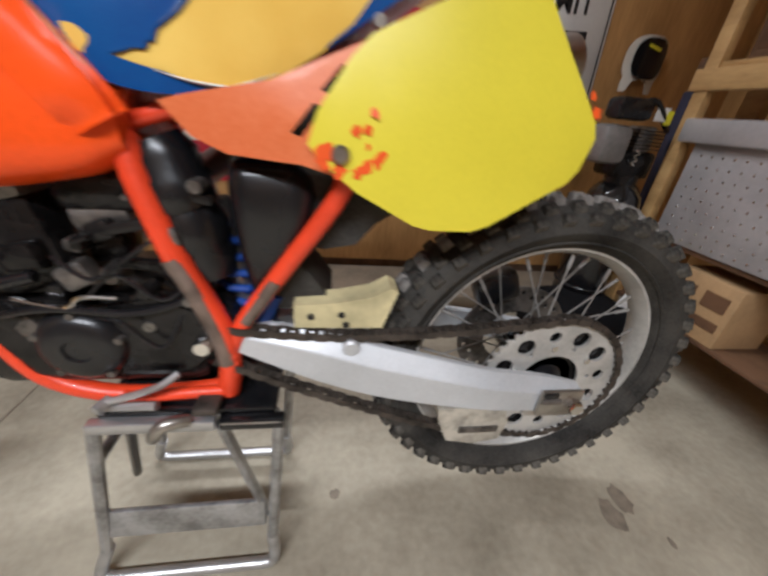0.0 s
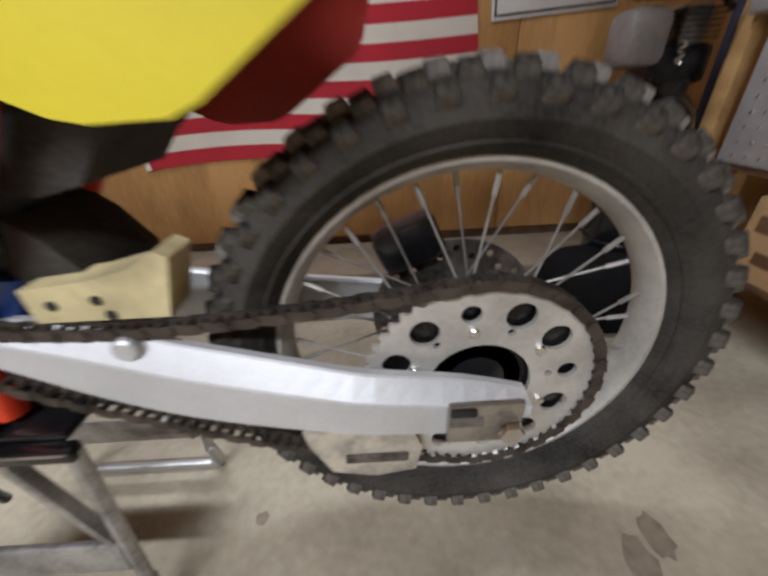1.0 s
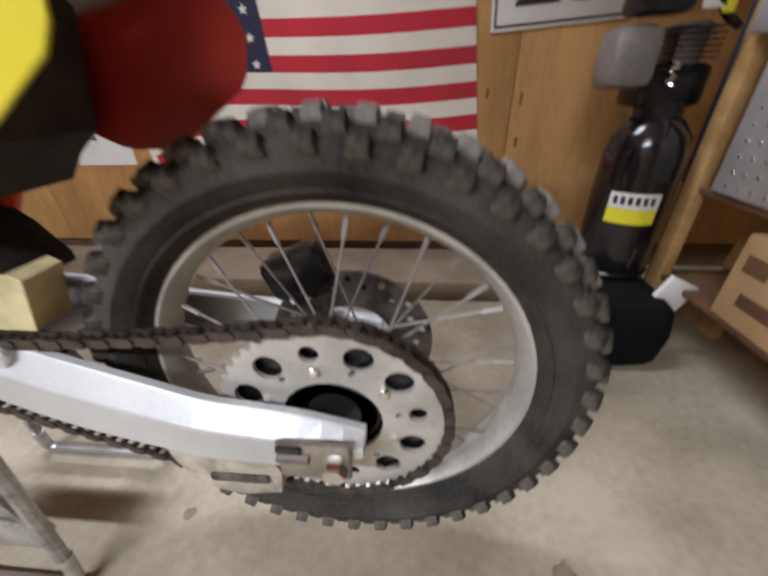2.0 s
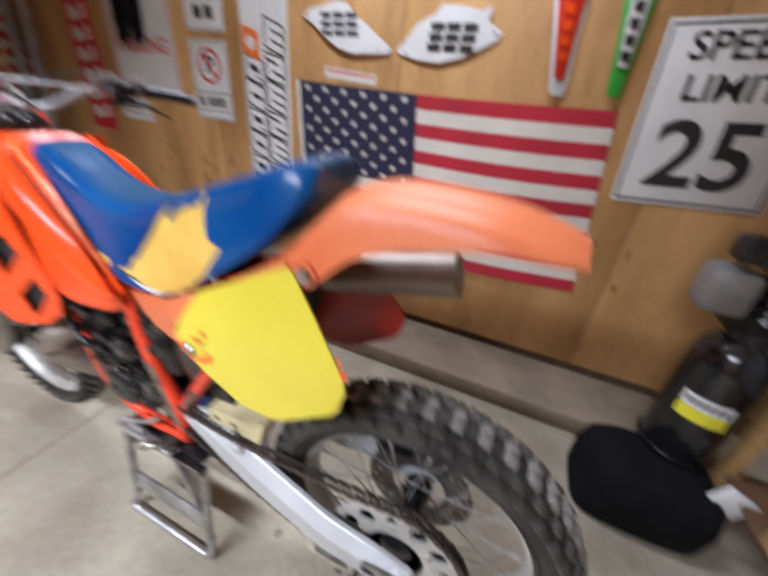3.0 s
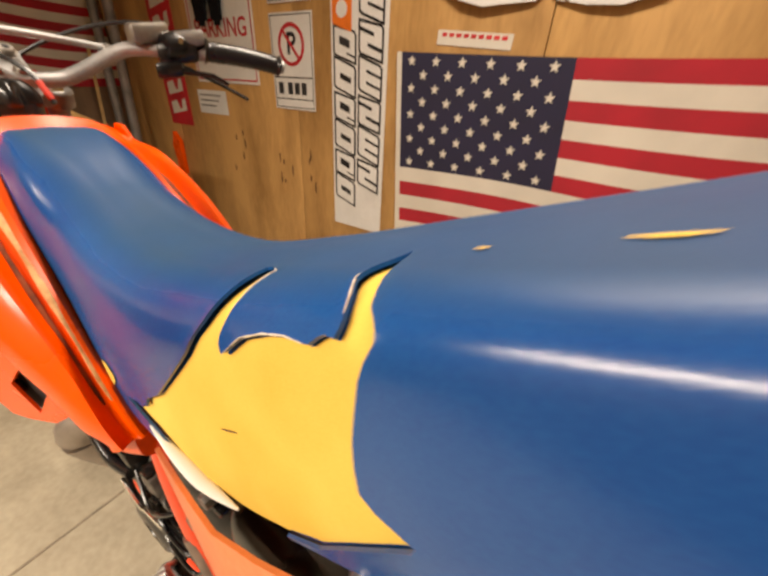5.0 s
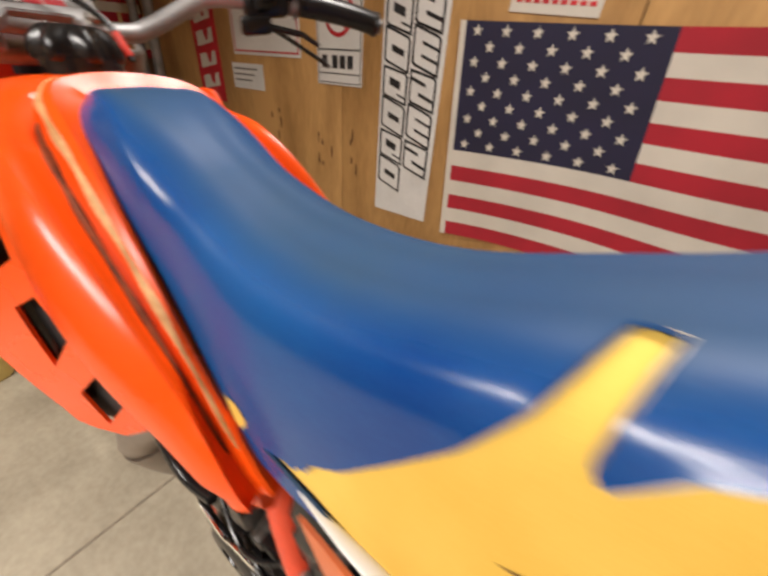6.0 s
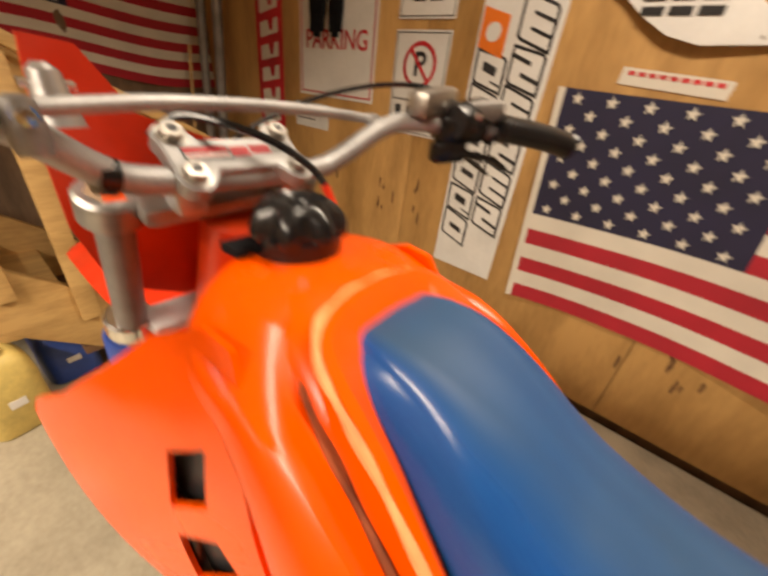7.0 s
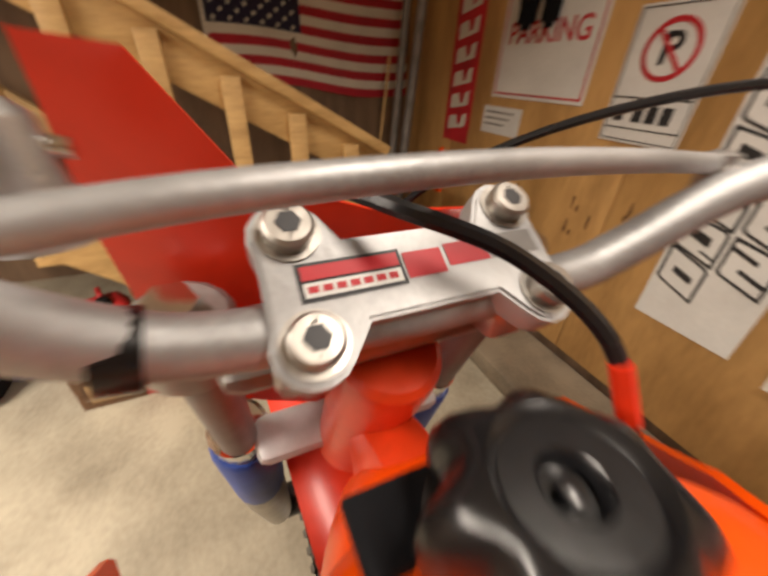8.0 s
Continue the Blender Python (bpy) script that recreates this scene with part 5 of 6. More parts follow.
build_flag([(-0.045, 1.390), (1.511, 1.380), (1.605, 0.565), (0.012, 0.533)], 0.437, WY, Matrix.Identity(4), "cotton national flag of stars and stripes pinned to plywood", 1.0)
build_flag([(-0.78, 1.91), (0.56, 1.85), (0.60, 1.17), (-0.78, 1.21)], 0.42, 0, pose(X0, -0.53, 0, 0, 0, 90), "dim stars and stripes flag hung behind the stairs", 1.4)


def build_signs():
    # speed limit sign
    sg = thing("road_sign", (1.73, WY, 1.30), "worn white speed limit road sign", "sign")
    xa, xb, za, zb = 1.605, 2.120, 1.055, 1.700
    part("sheet", box(((xa + xb) / 2, WY - 0.004, (za + zb) / 2), (xb - xa, 0.003, zb - za), 0.001), WHITE, sg, "white reflective sheet")
    for r in (rect(xa + 0.012, za + 0.012, xb - 0.012, za + 0.02), rect(xa + 0.012, zb - 0.02, xb - 0.012, zb - 0.012), rect(xa + 0.012, za + 0.02, xa + 0.02, zb - 0.02), rect(xb - 0.02, za + 0.02, xb - 0.012, zb - 0.02)):
        plate("border", r, WY - 0.006, 0.0008, INK, sg)
    xm = (xa + xb) / 2
    words("lettering", "SPEED", xm, 1.612, 0.120, WY - 0.0075, INK, sg, sx=1.05, bold=0.002)
    words("lettering", "LIMIT", xm, 1.480, 0.120, WY - 0.0075, INK, sg, sx=1.05, bold=0.002)
    words("lettering", "25", xm, 1.240, 0.345, WY - 0.0075, INK, sg, sx=1.02, bold=0.006)
    sg.matrix_world = Matrix.Translation((xm, 0, za)) @ Matrix.Rotation(radians(-3.2), 4, "Y") @ Matrix.Translation((-xm, 0, -za)) @ sg.matrix_world
    # tall team banner with outlined brand shapes
    bn = thing("wall_banner", (-0.31, WY, 1.1), "tall white banner with black outlined slanted shapes", "banner")
    xa, xb, za, zb = -0.436, -0.116, 0.552, 1.95
    part("sheet", box(((xa + xb) / 2, WY - 0.002, (za + zb) / 2), (xb - xa, 0.002, zb - za)), WHITE, bn, "white vinyl sheet")
    plate("logo_patch", [(-0.428, 1.50), (-0.315, 1.46), (-0.315, 1.60), (-0.428, 1.63)], WY - 0.0035, 0.0006, ORANGEINK, bn, "orange patch")
    lathe_disc = lathe([(0.0, 0), (0.032, 0), (0.032, 0.0006)], (-0.372, WY - 0.0048, 1.548), "y", 20)
    part("logo_disc", lathe_disc, WHITE, bn)
    sl = -0.34
    for col, (xl, n, z0, hh) in enumerate(((-0.424, 6, 0.690, 0.133), (-0.276, 6, 0.780, 0.145))):
        for k in range(n):
            w, h = 0.138, hh
            zc = z0 + hh * k

            def at(u, v):
                return (xl + w * u, zc + h * v + sl * w * (u - 0.5))
            cut = 0.10 if (k + col) % 2 else 0.0
            part("letter_shape", slab([at(0, 0.06), at(0.10, 0), at(1, cut * 0.4), at(1, 0.92), at(0.90, 1.0), at(0, 1.0 - cut)], WY - 0.0035, -0.0005), INK, bn, smooth=False)
            m = 0.075
            part("letter_fill", slab([at(m, 0.12), at(0.15, m), at(1 - m, m + cut * 0.4), at(1 - m, 0.88), at(0.86, 1 - m), at(m, 1 - m - cut)], WY - 0.0044, -0.0004), WHITE, bn, smooth=False)
            kind = (k * 2 + col) % 4
            bars = {0: [(0.30, 0.40, 0.78, 0.58)], 1: [(0.38, 0.30, 1.0, 0.40), (0.0, 0.62, 0.62, 0.72)], 2: [(0.28, 0.42, 0.72, 0.66), (0.6, 0.22, 1.0, 0.28)], 3: [(0.35, 0.30, 1.0, 0.38), (0.35, 0.62, 1.0, 0.70)]}[kind]
            for u0, v0, u1, v1 in bars:
                part("letter_bar", slab([at(u0, v0), at(u1, v0), at(u1, v1), at(u0, v1)], WY - 0.0052, -0.0004), INK, bn, smooth=False)
    # no-parking notices
    for z0, z1, top in ((1.128, 1.552, False), (1.590, 1.95, True)):
        s = thing("notice_sign", (-0.68, WY, (z0 + z1) / 2), "small white notice sign with a red ring" if not top else "small white notice sign with dark blocks", "sign")
        xa, xb = -0.850, -0.553
        part("sheet", box(((xa + xb) / 2, WY - 0.003, (z0 + z1) / 2), (xb - xa, 0.002, z1 - z0)), WHITE, s, "white plastic sheet")
        for r in (rect(xa + 0.008, z0 + 0.008, xb - 0.008, z0 + 0.012), rect(xa + 0.008, z1 - 0.012, xb - 0.008, z1 - 0.008), rect(xa + 0.008, z0 + 0.012, xa + 0.012, z1 - 0.012), rect(xb - 0.012, z0 + 0.012, xb - 0.008, z1 - 0.012)):
            plate("border", r, WY - 0.0045, 0.0006, INK, s)
        if top:
            for i in range(3):
                for j in range(2):
                    plate("block", rect(-0.775 + 0.085 * j, z0 + 0.06 + 0.09 * i, -0.715 + 0.085 * j, z0 + 0.12 + 0.09 * i), WY - 0.0045, 0.0006, INK, s)
        else:
            zc = 1.42
            part("ring", lathe([(0.075, 0), (0.092, 0), (0.092, 0.001), (0.075, 0.001)], (-0.702, WY - 0.0055, zc), "y", 32, closed=True), REDINK, s, "red prohibition ring")
            words("lettering", "P", -0.702, zc, 0.13, WY - 0.0050, INK, s, bold=0.003)
            plate("slash", [(-0.757, zc + 0.052), (-0.747, zc + 0.062), (-0.647, zc - 0.052), (-0.657, zc - 0.062)], WY - 0.0062, 0.0006, REDINK, s)
            plate("strip", rect(xa + 0.012, 1.275, xb - 0.012, 1.281), WY - 0.0045, 0.0006, INK, s)
            plate("strip", rect(xa + 0.012, 1.175, xb - 0.012, 1.18), WY - 0.0045, 0.0006, INK, s)
            for dx in (-0.797, -0.727, -0.677, -0.627):
                plate("block", rect(dx - 0.018, 1.20, dx + 0.018, 1.255), WY - 0.0045, 0.0006, INK, s)
    # parking sign with gloves hung over it
    pk = thing("parking_sign", (-1.25, WY, 1.5), "white parking sign with red lettering and border", "sign")
    xa, xb, za, zb = -1.56, -0.972, 1.232, 1.97
    part("sheet", box(((xa + xb) / 2, WY - 0.003, (za + zb) / 2), (xb - xa, 0.002, zb - za)), WHITE, pk, "white enamelled sheet")
    for r in (rect(xa + 0.015, za + 0.015, xb - 0.015, za + 0.023), rect(xb - 0.023, za + 0.023, xb - 0.015, zb - 0.015), rect(xa + 0.015, za + 0.023, xa + 0.023, zb - 0.015)):
        plate("border", r, WY - 0.0045, 0.0006, REDINK, pk)
    words("lettering", "PARKING", -1.266, 1.50, 0.12, WY - 0.0048, REDINK, pk, sx=0.95, bold=0.002)
    for x, w, l in ((-1.38, 0.15, 0.40), (-1.24, 0.12, 0.34)):
        gl = thing("riding_glove", (x, WY - 0.03, 1.75), "black riding glove hung over a sign", "glove", "gloves on the wall")
        part("palm", box((x, WY - 0.03, 1.70), (w * 0.75, 0.035, 0.20), 0.014), CLOTH, gl)
        for k in range(4):
            part("finger", tube([(x - w * 0.27 + k * w * 0.18, WY - 0.03, 1.62), (x - w * 0.29 + k * w * 0.19, WY - 0.032, 1.50 + 0.022 * abs(k - 1.5))], [0.014, 0.010], 10), CLOTH, gl)
        part("cuff", box((x, WY - 0.03, 1.83), (w * 0.66, 0.04, 0.09), 0.012), CLOTH, gl)
        part("wrist_tab", box((x + 0.02, WY - 0.052, 1.76), (w * 0.25, 0.006, 0.05), 0.002), HIVIS if x < -1.3 else GREYTUBE, gl, "small bright wrist tab")
    tg = tagged(part("paper_tag", box((-1.455, WY - 0.002, 1.12), (0.30, 0.001, 0.135)), WHITE), "small pale paper note pinned to plywood", "paper")
    for k in range(3):
        plate("text_bar", rect(-1.585, 1.155 - 0.03 * k, -1.36 - 0.03 * k, 1.163 - 0.03 * k), WY - 0.003, 0.0004, GREYTUBE, tg)
    rb = thing("wall_banner", (-1.88, WY, 1.4), "long red banner with white slanted shapes", "banner")
    part("sheet", box((-1.86, WY - 0.002, 1.50), (0.27, 0.002, 1.09)), REDINK, rb, "red vinyl strip")
    for k in range(8):
        z = 1.0 + 0.12 * k
        plate("letter_shape", [(-1.95, z + 0.02), (-1.77, z + 0.05), (-1.77, z + 0.125), (-1.81, z + 0.115), (-1.825, z + 0.06), (-1.85, z + 0.055), (-1.875, z + 0.11), (-1.95, z + 0.095)], WY - 0.0035, 0.0006, FLAGWHITE, rb)
    sp = thing("sticker_strip", (0.25, WY, 1.385), "pale cream sticker strip with red lettering bars", "sticker")
    part("sheet", box((0.265, WY - 0.002, 1.428), (0.30, 0.001, 0.048), 0, Matrix.Rotation(radians(4), 3, "Y")), FLAGWHITE, sp)
    for k in range(9):
        plate("text_bar", rect(0.135 + 0.03 * k, 1.440 - 0.002 * k, 0.156 + 0.03 * k, 1.452 - 0.002 * k), WY - 0.003, 0.0004, REDINK, sp)


def race_plate(name, poly, bars, label, material=None, y=WY - 0.006, marks=()):
    t = thing(name, (sum(p[0] for p in poly) / len(poly), WY, sum(p[1] for p in poly) / len(poly)), label, "number plate", "race plates on the wall")
    cx, cz = t.matrix_world.translation.x, t.matrix_world.translation.z
    bm = slab(poly, 0, 0, fn=lambda x, z: y - 0.012 * max(0, 1 - ((x - cx) / 0.25) ** 2), cuts=2)
    part("sheet", thicken(bm, 0.003), material or WHITE, t, "curved plastic sheet")
    for b in bars:
        bb = slab(b, 0, 0, fn=lambda x, z: y - 0.0045 - 0.012 * max(0, 1 - ((x - cx) / 0.25) ** 2), cuts=1)
        part("digit_bar", bb, INK, t, smooth=False)
    for x, z in marks:
        part("screw", lathe([(0.0, -0.004), (0.006, -0.003), (0.006, 0.004)], (x, y - 0.006, z), "y", 10), STEEL, t)
    return t


def digits(x0, x1, z0, z1, n, slant=0.0):
    """Plain bars the size of race digits."""
    out = []
    w = (x1 - x0) / n
    for k in range(n):
        a, b = x0 + w * k + w * 0.08, x0 + w * (k + 1) - w * 0.08
        for j in range(3):
            za = z0 + (z1 - z0) * j / 3 + 0.006
            zb_ = z0 + (z1 - z0) * (j + 1) / 3 - 0.006
            out.append([(a + slant * j, za), (b + slant * j, za), (b + slant * j, zb_), (a + slant * j, zb_)])
    return out


def build_plates():
    up = lambda q, dx, dz: [(x + dx, z + dz) for x, z in q]
    L = [(-0.002, 1.633), (0.048, 1.663), (0.118, 1.673), (0.188, 1.693), (0.263, 1.683), (0.293, 1.648), (0.368, 1.603), (0.458, 1.543), (0.503, 1.513), (0.478, 1.493), (0.388, 1.490), (0.298, 1.486), (0.208, 1.508), (0.128, 1.553), (0.068, 1.598)]
    race_plate("race_number_plate", up(L, -0.012, 0.036), digits(0.10, 0.315, 1.585, 1.690, 3, -0.004), "white plastic side number plate with black blocks", marks=((0.016, 1.671), (0.416, 1.544)))
    R = [(0.513, 1.508), (0.558, 1.553), (0.608, 1.613), (0.688, 1.648), (0.718, 1.683), (0.808, 1.678), (0.888, 1.663), (0.933, 1.678), (0.923, 1.628), (0.988, 1.593), (0.973, 1.563), (0.918, 1.533), (0.828, 1.493), (0.728, 1.470), (0.628, 1.476), (0.538, 1.493)]
    race_plate("race_number_plate", up(R, 0.0, 0.036), digits(0.663, 0.883, 1.545, 1.66, 3, 0.004), "white plastic side number plate with black blocks", marks=((0.958, 1.626), (0.568, 1.534)))
    for i, (x, z, w) in enumerate(((0.03, 1.87, 0.28), (0.36, 1.87, 0.32), (0.88, 1.87, 0.40), (1.28, 1.86, 0.44))):
        poly = [(x - w * 0.5, z + 0.1), (x + w * 0.5, z + 0.11), (x + w * 0.46, z - 0.01), (x + w * 0.30, z - 0.075), (x + 0.02, z - 0.055), (x - w * 0.28, z - 0.085), (x - w * 0.47, z - 0.02)]
        bars = digits(x - w * 0.3, x + w * 0.3, z - 0.035, z + 0.075, 3) if i < 3 else []
        rp = race_plate("race_number_plate", poly, bars, ("white number plate with red edging", "white number plate with black blocks", "white number plate with red edging", "white race plate numbered 527 in black")[i])
        if i == 3:
            words("lettering", "527", x - 0.01, z + 0.012, 0.125, WY - 0.0255, INK, rp, sx=1.1, bold=0.003)
    lw = tagged(part("white_strip", box((0.74, WY - 0.006, 1.79), (0.30, 0.008, 0.035), 0.003, Matrix.Rotation(radians(4), 3, "Y")), WHITE), "narrow white plastic strip screwed to plywood", "trim strip")
    # two narrow mudguards
    for x, z0, z1, m, nm in ((1.205, 1.415, 1.76, REDPL, "red and white narrow mudguard hung on plywood"), (1.43, 1.425, 1.76, GREEN, "green and white narrow mudguard hung on plywood")):
        f = thing("hung_mudguard", (x, WY, z0), nm, "mudguard", "mudguards on the wall")
        tilt, wide = (-0.13, 0.74) if m is REDPL else (-0.07, 0.62)
        out = [(-0.045, 0.02), (-0.03, 0.0), (0.03, 0.0), (0.045, 0.02), (0.065, 0.20), (0.085, 0.33), (0.06, 0.36), (-0.06, 0.36), (-0.085, 0.33), (-0.065, 0.20)]
        sh = lambda p: (x + p[0] * wide - tilt * (0.3 - p[1]) + 0.02, z0 + p[1])
        bm = slab([sh(p) for p in out], 0, 0, fn=lambda a, b: WY - 0.01 - 0.035 * max(0, 1 - ((a - x) / 0.08) ** 2), cuts=2)
        part("shell", thicken(bm, 0.004), WHITE if m is REDPL else m, f, "curved plastic shell")
        inn = [(-0.026, 0.06), (0.026, 0.06), (0.046, 0.20), (0.062, 0.31), (0.078, 0.33), (0.055, 0.352), (-0.055, 0.352), (-0.078, 0.33), (-0.062, 0.31), (-0.046, 0.20)] if m is REDPL else [(-0.028, 0.10), (0.028, 0.10), (0.045, 0.22), (0.05, 0.33), (-0.05, 0.33), (-0.045, 0.22)]
        bm = slab([sh(p) for p in inn], 0, 0, fn=lambda a, b: WY - 0.016 - 0.035 * max(0, 1 - ((a - x) / 0.08) ** 2), cuts=2)
        part("stripe", bm, REDPL if m is REDPL else WHITE, f, "broad centre stripe")
        for k in range(4):
            bm = slab([sh(p) for p in ((-0.024, 0.12 + 0.05 * k), (0.024, 0.12 + 0.05 * k), (0.026, 0.15 + 0.05 * k), (-0.026, 0.15 + 0.05 * k))], 0, 0, fn=lambda a, b: WY - 0.0185 - 0.035 * max(0, 1 - ((a - x) / 0.08) ** 2), cuts=1)
            part("letter_bar", bm, INK if m is not REDPL else ORANGE, f, smooth=False)
    # goggles on a nail
    gg = thing("goggles", (2.190, WY - 0.04, 1.2), "black riding goggles with a pale frame on a nail", "goggles")
    arch = lambda cx, cz, rx, rz, a0, a1, n: [(cx + rx * math.copysign(abs(math.cos(radians(a0 + (a1 - a0) * k / n))) ** 0.7, math.cos(radians(a0 + (a1 - a0) * k / n))), cz + rz * math.copysign(abs(math.sin(radians(a0 + (a1 - a0) * k / n))) ** 0.7, math.sin(radians(a0 + (a1 - a0) * k / n)))) for k in range(n + 1)]
    part("lens", slab(arch(2.335, 1.305, 0.088, 0.088, 0, 345, 23), 0, 0, fn=lambda x, z: WY - 0.075 + 2.2 * (x - 2.335) ** 2, cuts=2), GLOSSBLACK, gg, "dark glossy lens")
    rim = slab(arch(2.335, 1.30, 0.112, 0.105, -40, 220, 22) + [(2.238, 1.20), (2.240, 1.158), (2.268, 1.158), (2.288, 1.205), (2.335, 1.222), (2.378, 1.205), (2.392, 1.158), (2.420, 1.158), (2.424, 1.20)], 0, 0, fn=lambda x, z: WY - 0.058 + 2.2 * (x - 2.335) ** 2, cuts=2)
    part("frame_rim", thicken(rim, 0.012), FLAGWHITE, gg, "pale plastic frame")
    part("strap_mark", box((2.330, WY - 0.080, 1.350), (0.07, 0.003, 0.014), 0.001, Matrix.Rotation(radians(12), 3, "Y")), HIVIS, gg, "small yellow mark")
    # knots in the plywood
    rnd = random.Random(11)
    wall = bpy.data.objects["wall_north"]
    kn = bmesh.new()
    for cx, cz, n in ((-0.75, 0.78, 7), (-0.5, 0.75, 3), (1.75, 0.72, 3), (-1.25, 0.85, 5), (0.6, 0.45, 3), (1.45, 1.45, 2), (0.75, 0.42, 3)):
        for k in range(n):
            x, z, h = cx + rnd.uniform(-0.14, 0.14), cz + rnd.uniform(-0.12, 0.12), rnd.uniform(0.016, 0.04)
            vs = [kn.verts.new((x + 0.008 * math.cos(a) * rnd.uniform(0.6, 1.2), WY - 0.0006, z + h * math.sin(a))) for a in [2 * math.pi * j / 9 for j in range(9)]]
            kn.faces.new(vs)
    tagged(part("knots", kn, KNOTW, wall, "dark patched knots in the plywood"), kind="stuff")


BLUEDARK = mat("dark_blue_wrap", (0.03, 0.03, 0.06), 0.7, var=0.3)
ORANGEINK = mat("orange_ink", (0.70, 0.16, 0.02), 0.5, var=0.15)
build_signs()
build_plates()


# ---- stairs, corner and fuel cans ----
def build_stairs():
    st = thing("staircase", (-1.3, -1.2, 0.0), "rough pine staircase with a lumber handrail", "stairs")
    slope, fall = -0.53, -0.78
    xs = -1.25
    zr = lambda y: 1.235 + slope * (y + 1.05)     # top of handrail
    zs = lambda y: 0.44 + fall * (y + 1.6)     # lower edge of stringer
    a0, a1 = -2.55, -0.72
    rot = Matrix.Rotation(math.atan(slope), 3, "X")
    ln = (a1 - a0) / math.cos(math.atan(slope))
    ym = (a0 + a1) / 2
    part("handrail", box((xs + 0.02, ym, zr(ym) - 0.02), (0.09, ln, 0.038), 0.004, rot), LUMBER, st, "flat pine rail cap")
    part("rail_board", box((xs, ym, zr(ym) - 0.115), (0.038, ln, 0.135), 0.004, rot), LUMBER, st, "wide pine rail board")
    y1, y0 = -1.12, -2.6
    ym2 = (y0 + y1) / 2
    ln2 = (y1 - y0) / math.cos(math.atan(fall))
    rot2 = Matrix.Rotation(math.atan(fall), 3, "X")
    for dx in (0.0, -0.82):
        part("stringer", box((xs + dx, ym2, zs(ym2) + 0.15), (0.04, ln2, 0.235), 0.004, rot2), LUMBER, st, "sloping pine stringer")
    for k in range(9):
        y = -0.88 - 0.205 * k
        part("baluster", box((xs + 0.036, y, (zs(y) + 0.2 + zr(y) - 0.1) / 2), (0.034, 0.062, zr(y) - zs(y) - 0.25), 0.003), LUMBER, st, "upright pine two-by-four")
    for k in range(8):
        y, z = -1.20 - 0.225 * k, 0.18 + 0.174 * k
        part("tread", box((xs - 0.41, y - 0.02, z), (0.78, 0.26, 0.036), 0.004), LUMBER if k % 2 else DARKWOOD, st, "worn stair tread")
    # leaning lumber and pipes in the corner
    for x, y, dx, r, m, nm in ((-2.22, -0.04, -0.10, 0.032, GREYTUBE, "grey pipe leaning in the corner"), (-2.36, -0.08, -0.06, 0.028, GREYTUBE, "grey pipe leaning in the corner")):
        p = thing("leaning_pipe", (x, y, 0), nm, "pipe", "pipes in the corner")
        part("pipe", tube([(x + dx, y - 0.08, 0.02), (x, y, 2.0)], r, 14), m, p)
    p = thing("wooden_batten", (-2.2, -0.2, 0), "thin pale batten leaning on the flag", "batten")
    part("batten", tube([(-2.44, -0.30, 0.0), (-2.50, -0.14, 1.42)], 0.014, 4), LUMBER, p)
    p = thing("orange_plastic_guard", (-1.93, -0.05, 0.75), "orange plastic guard hung on the wall", "guard")
    part("shell", slab([(-1.98, 0.60), (-1.91, 0.60), (-1.90, 0.84), (-1.96, 0.90), (-2.0, 0.80)], WY - 0.042, 0.03), ORANGE, p)
    f = thing("hanging_shirt", (0, 0, 0), "dark red and blue shirt hung high on the wall", "shirt")
    part("body", slab([(-0.30, 1.92), (-0.2, 2.3), (0.25, 2.3), (0.32, 1.95), (0.2, 1.9), (0.05, 1.96), (-0.12, 1.88)], 0, 0.05), DARKRED, f)
    part("sleeve", slab([(-0.02, 1.93), (0.0, 2.25), (0.12, 2.25), (0.10, 1.90)], -0.02, 0.02), BLUEPL, f)
    f.matrix_world = pose(X0 + 0.06, -0.85, 0, 0, 0, 90)


def fuel_can(name, x, y, w, d, h, m, label, rz=0):
    c = thing(name, (x, y, 0), label, "fuel can")
    rings = []
    for z, k in ((0.0, 0.92), (0.012, 1.0), (h * 0.62, 1.0), (h * 0.8, 0.93), (h * 0.9, 0.7), (h * 0.93, 0.45), (h * 0.935, 0.2)):
        rings.append([Vector((w / 2 * k * math.copysign(abs(math.cos(a)) ** 0.45, math.cos(a)), d / 2 * k * math.copysign(abs(math.sin(a)) ** 0.45, math.sin(a)), z)) for a in [2 * math.pi * i / 24 for i in range(24)]])
    rot = Matrix.Rotation(radians(rz), 4, "Z")
    mv = lambda bm: [setattr(v, "co", (Matrix.Translation((x, y, 0)) @ rot) @ v.co) for v in bm.verts] and bm
    part("body", mv(loft(rings)), m, c)
    part("spout_cap", mv(lathe([(0.03, h * 0.9), (0.03, h * 0.97), (0.022, h)], (w * 0.2, 0, 0), "z", 16)), BLACK if m is not JUG else REDCAN, c)
    part("handle", mv(tube(smooth_path([(-w * 0.35, 0, h * 0.86), (-w * 0.3, 0, h * 0.99), (w * 0.02, 0, h * 1.0), (w * 0.08, 0, h * 0.92)]), 0.012, 10)), m, c)
    part("label_bar", mv(box((0.0 + w / 2 * 1.0, 0.0, h * 0.4), (0.004, d * 0.25, h * 0.09))), WHITE, c)


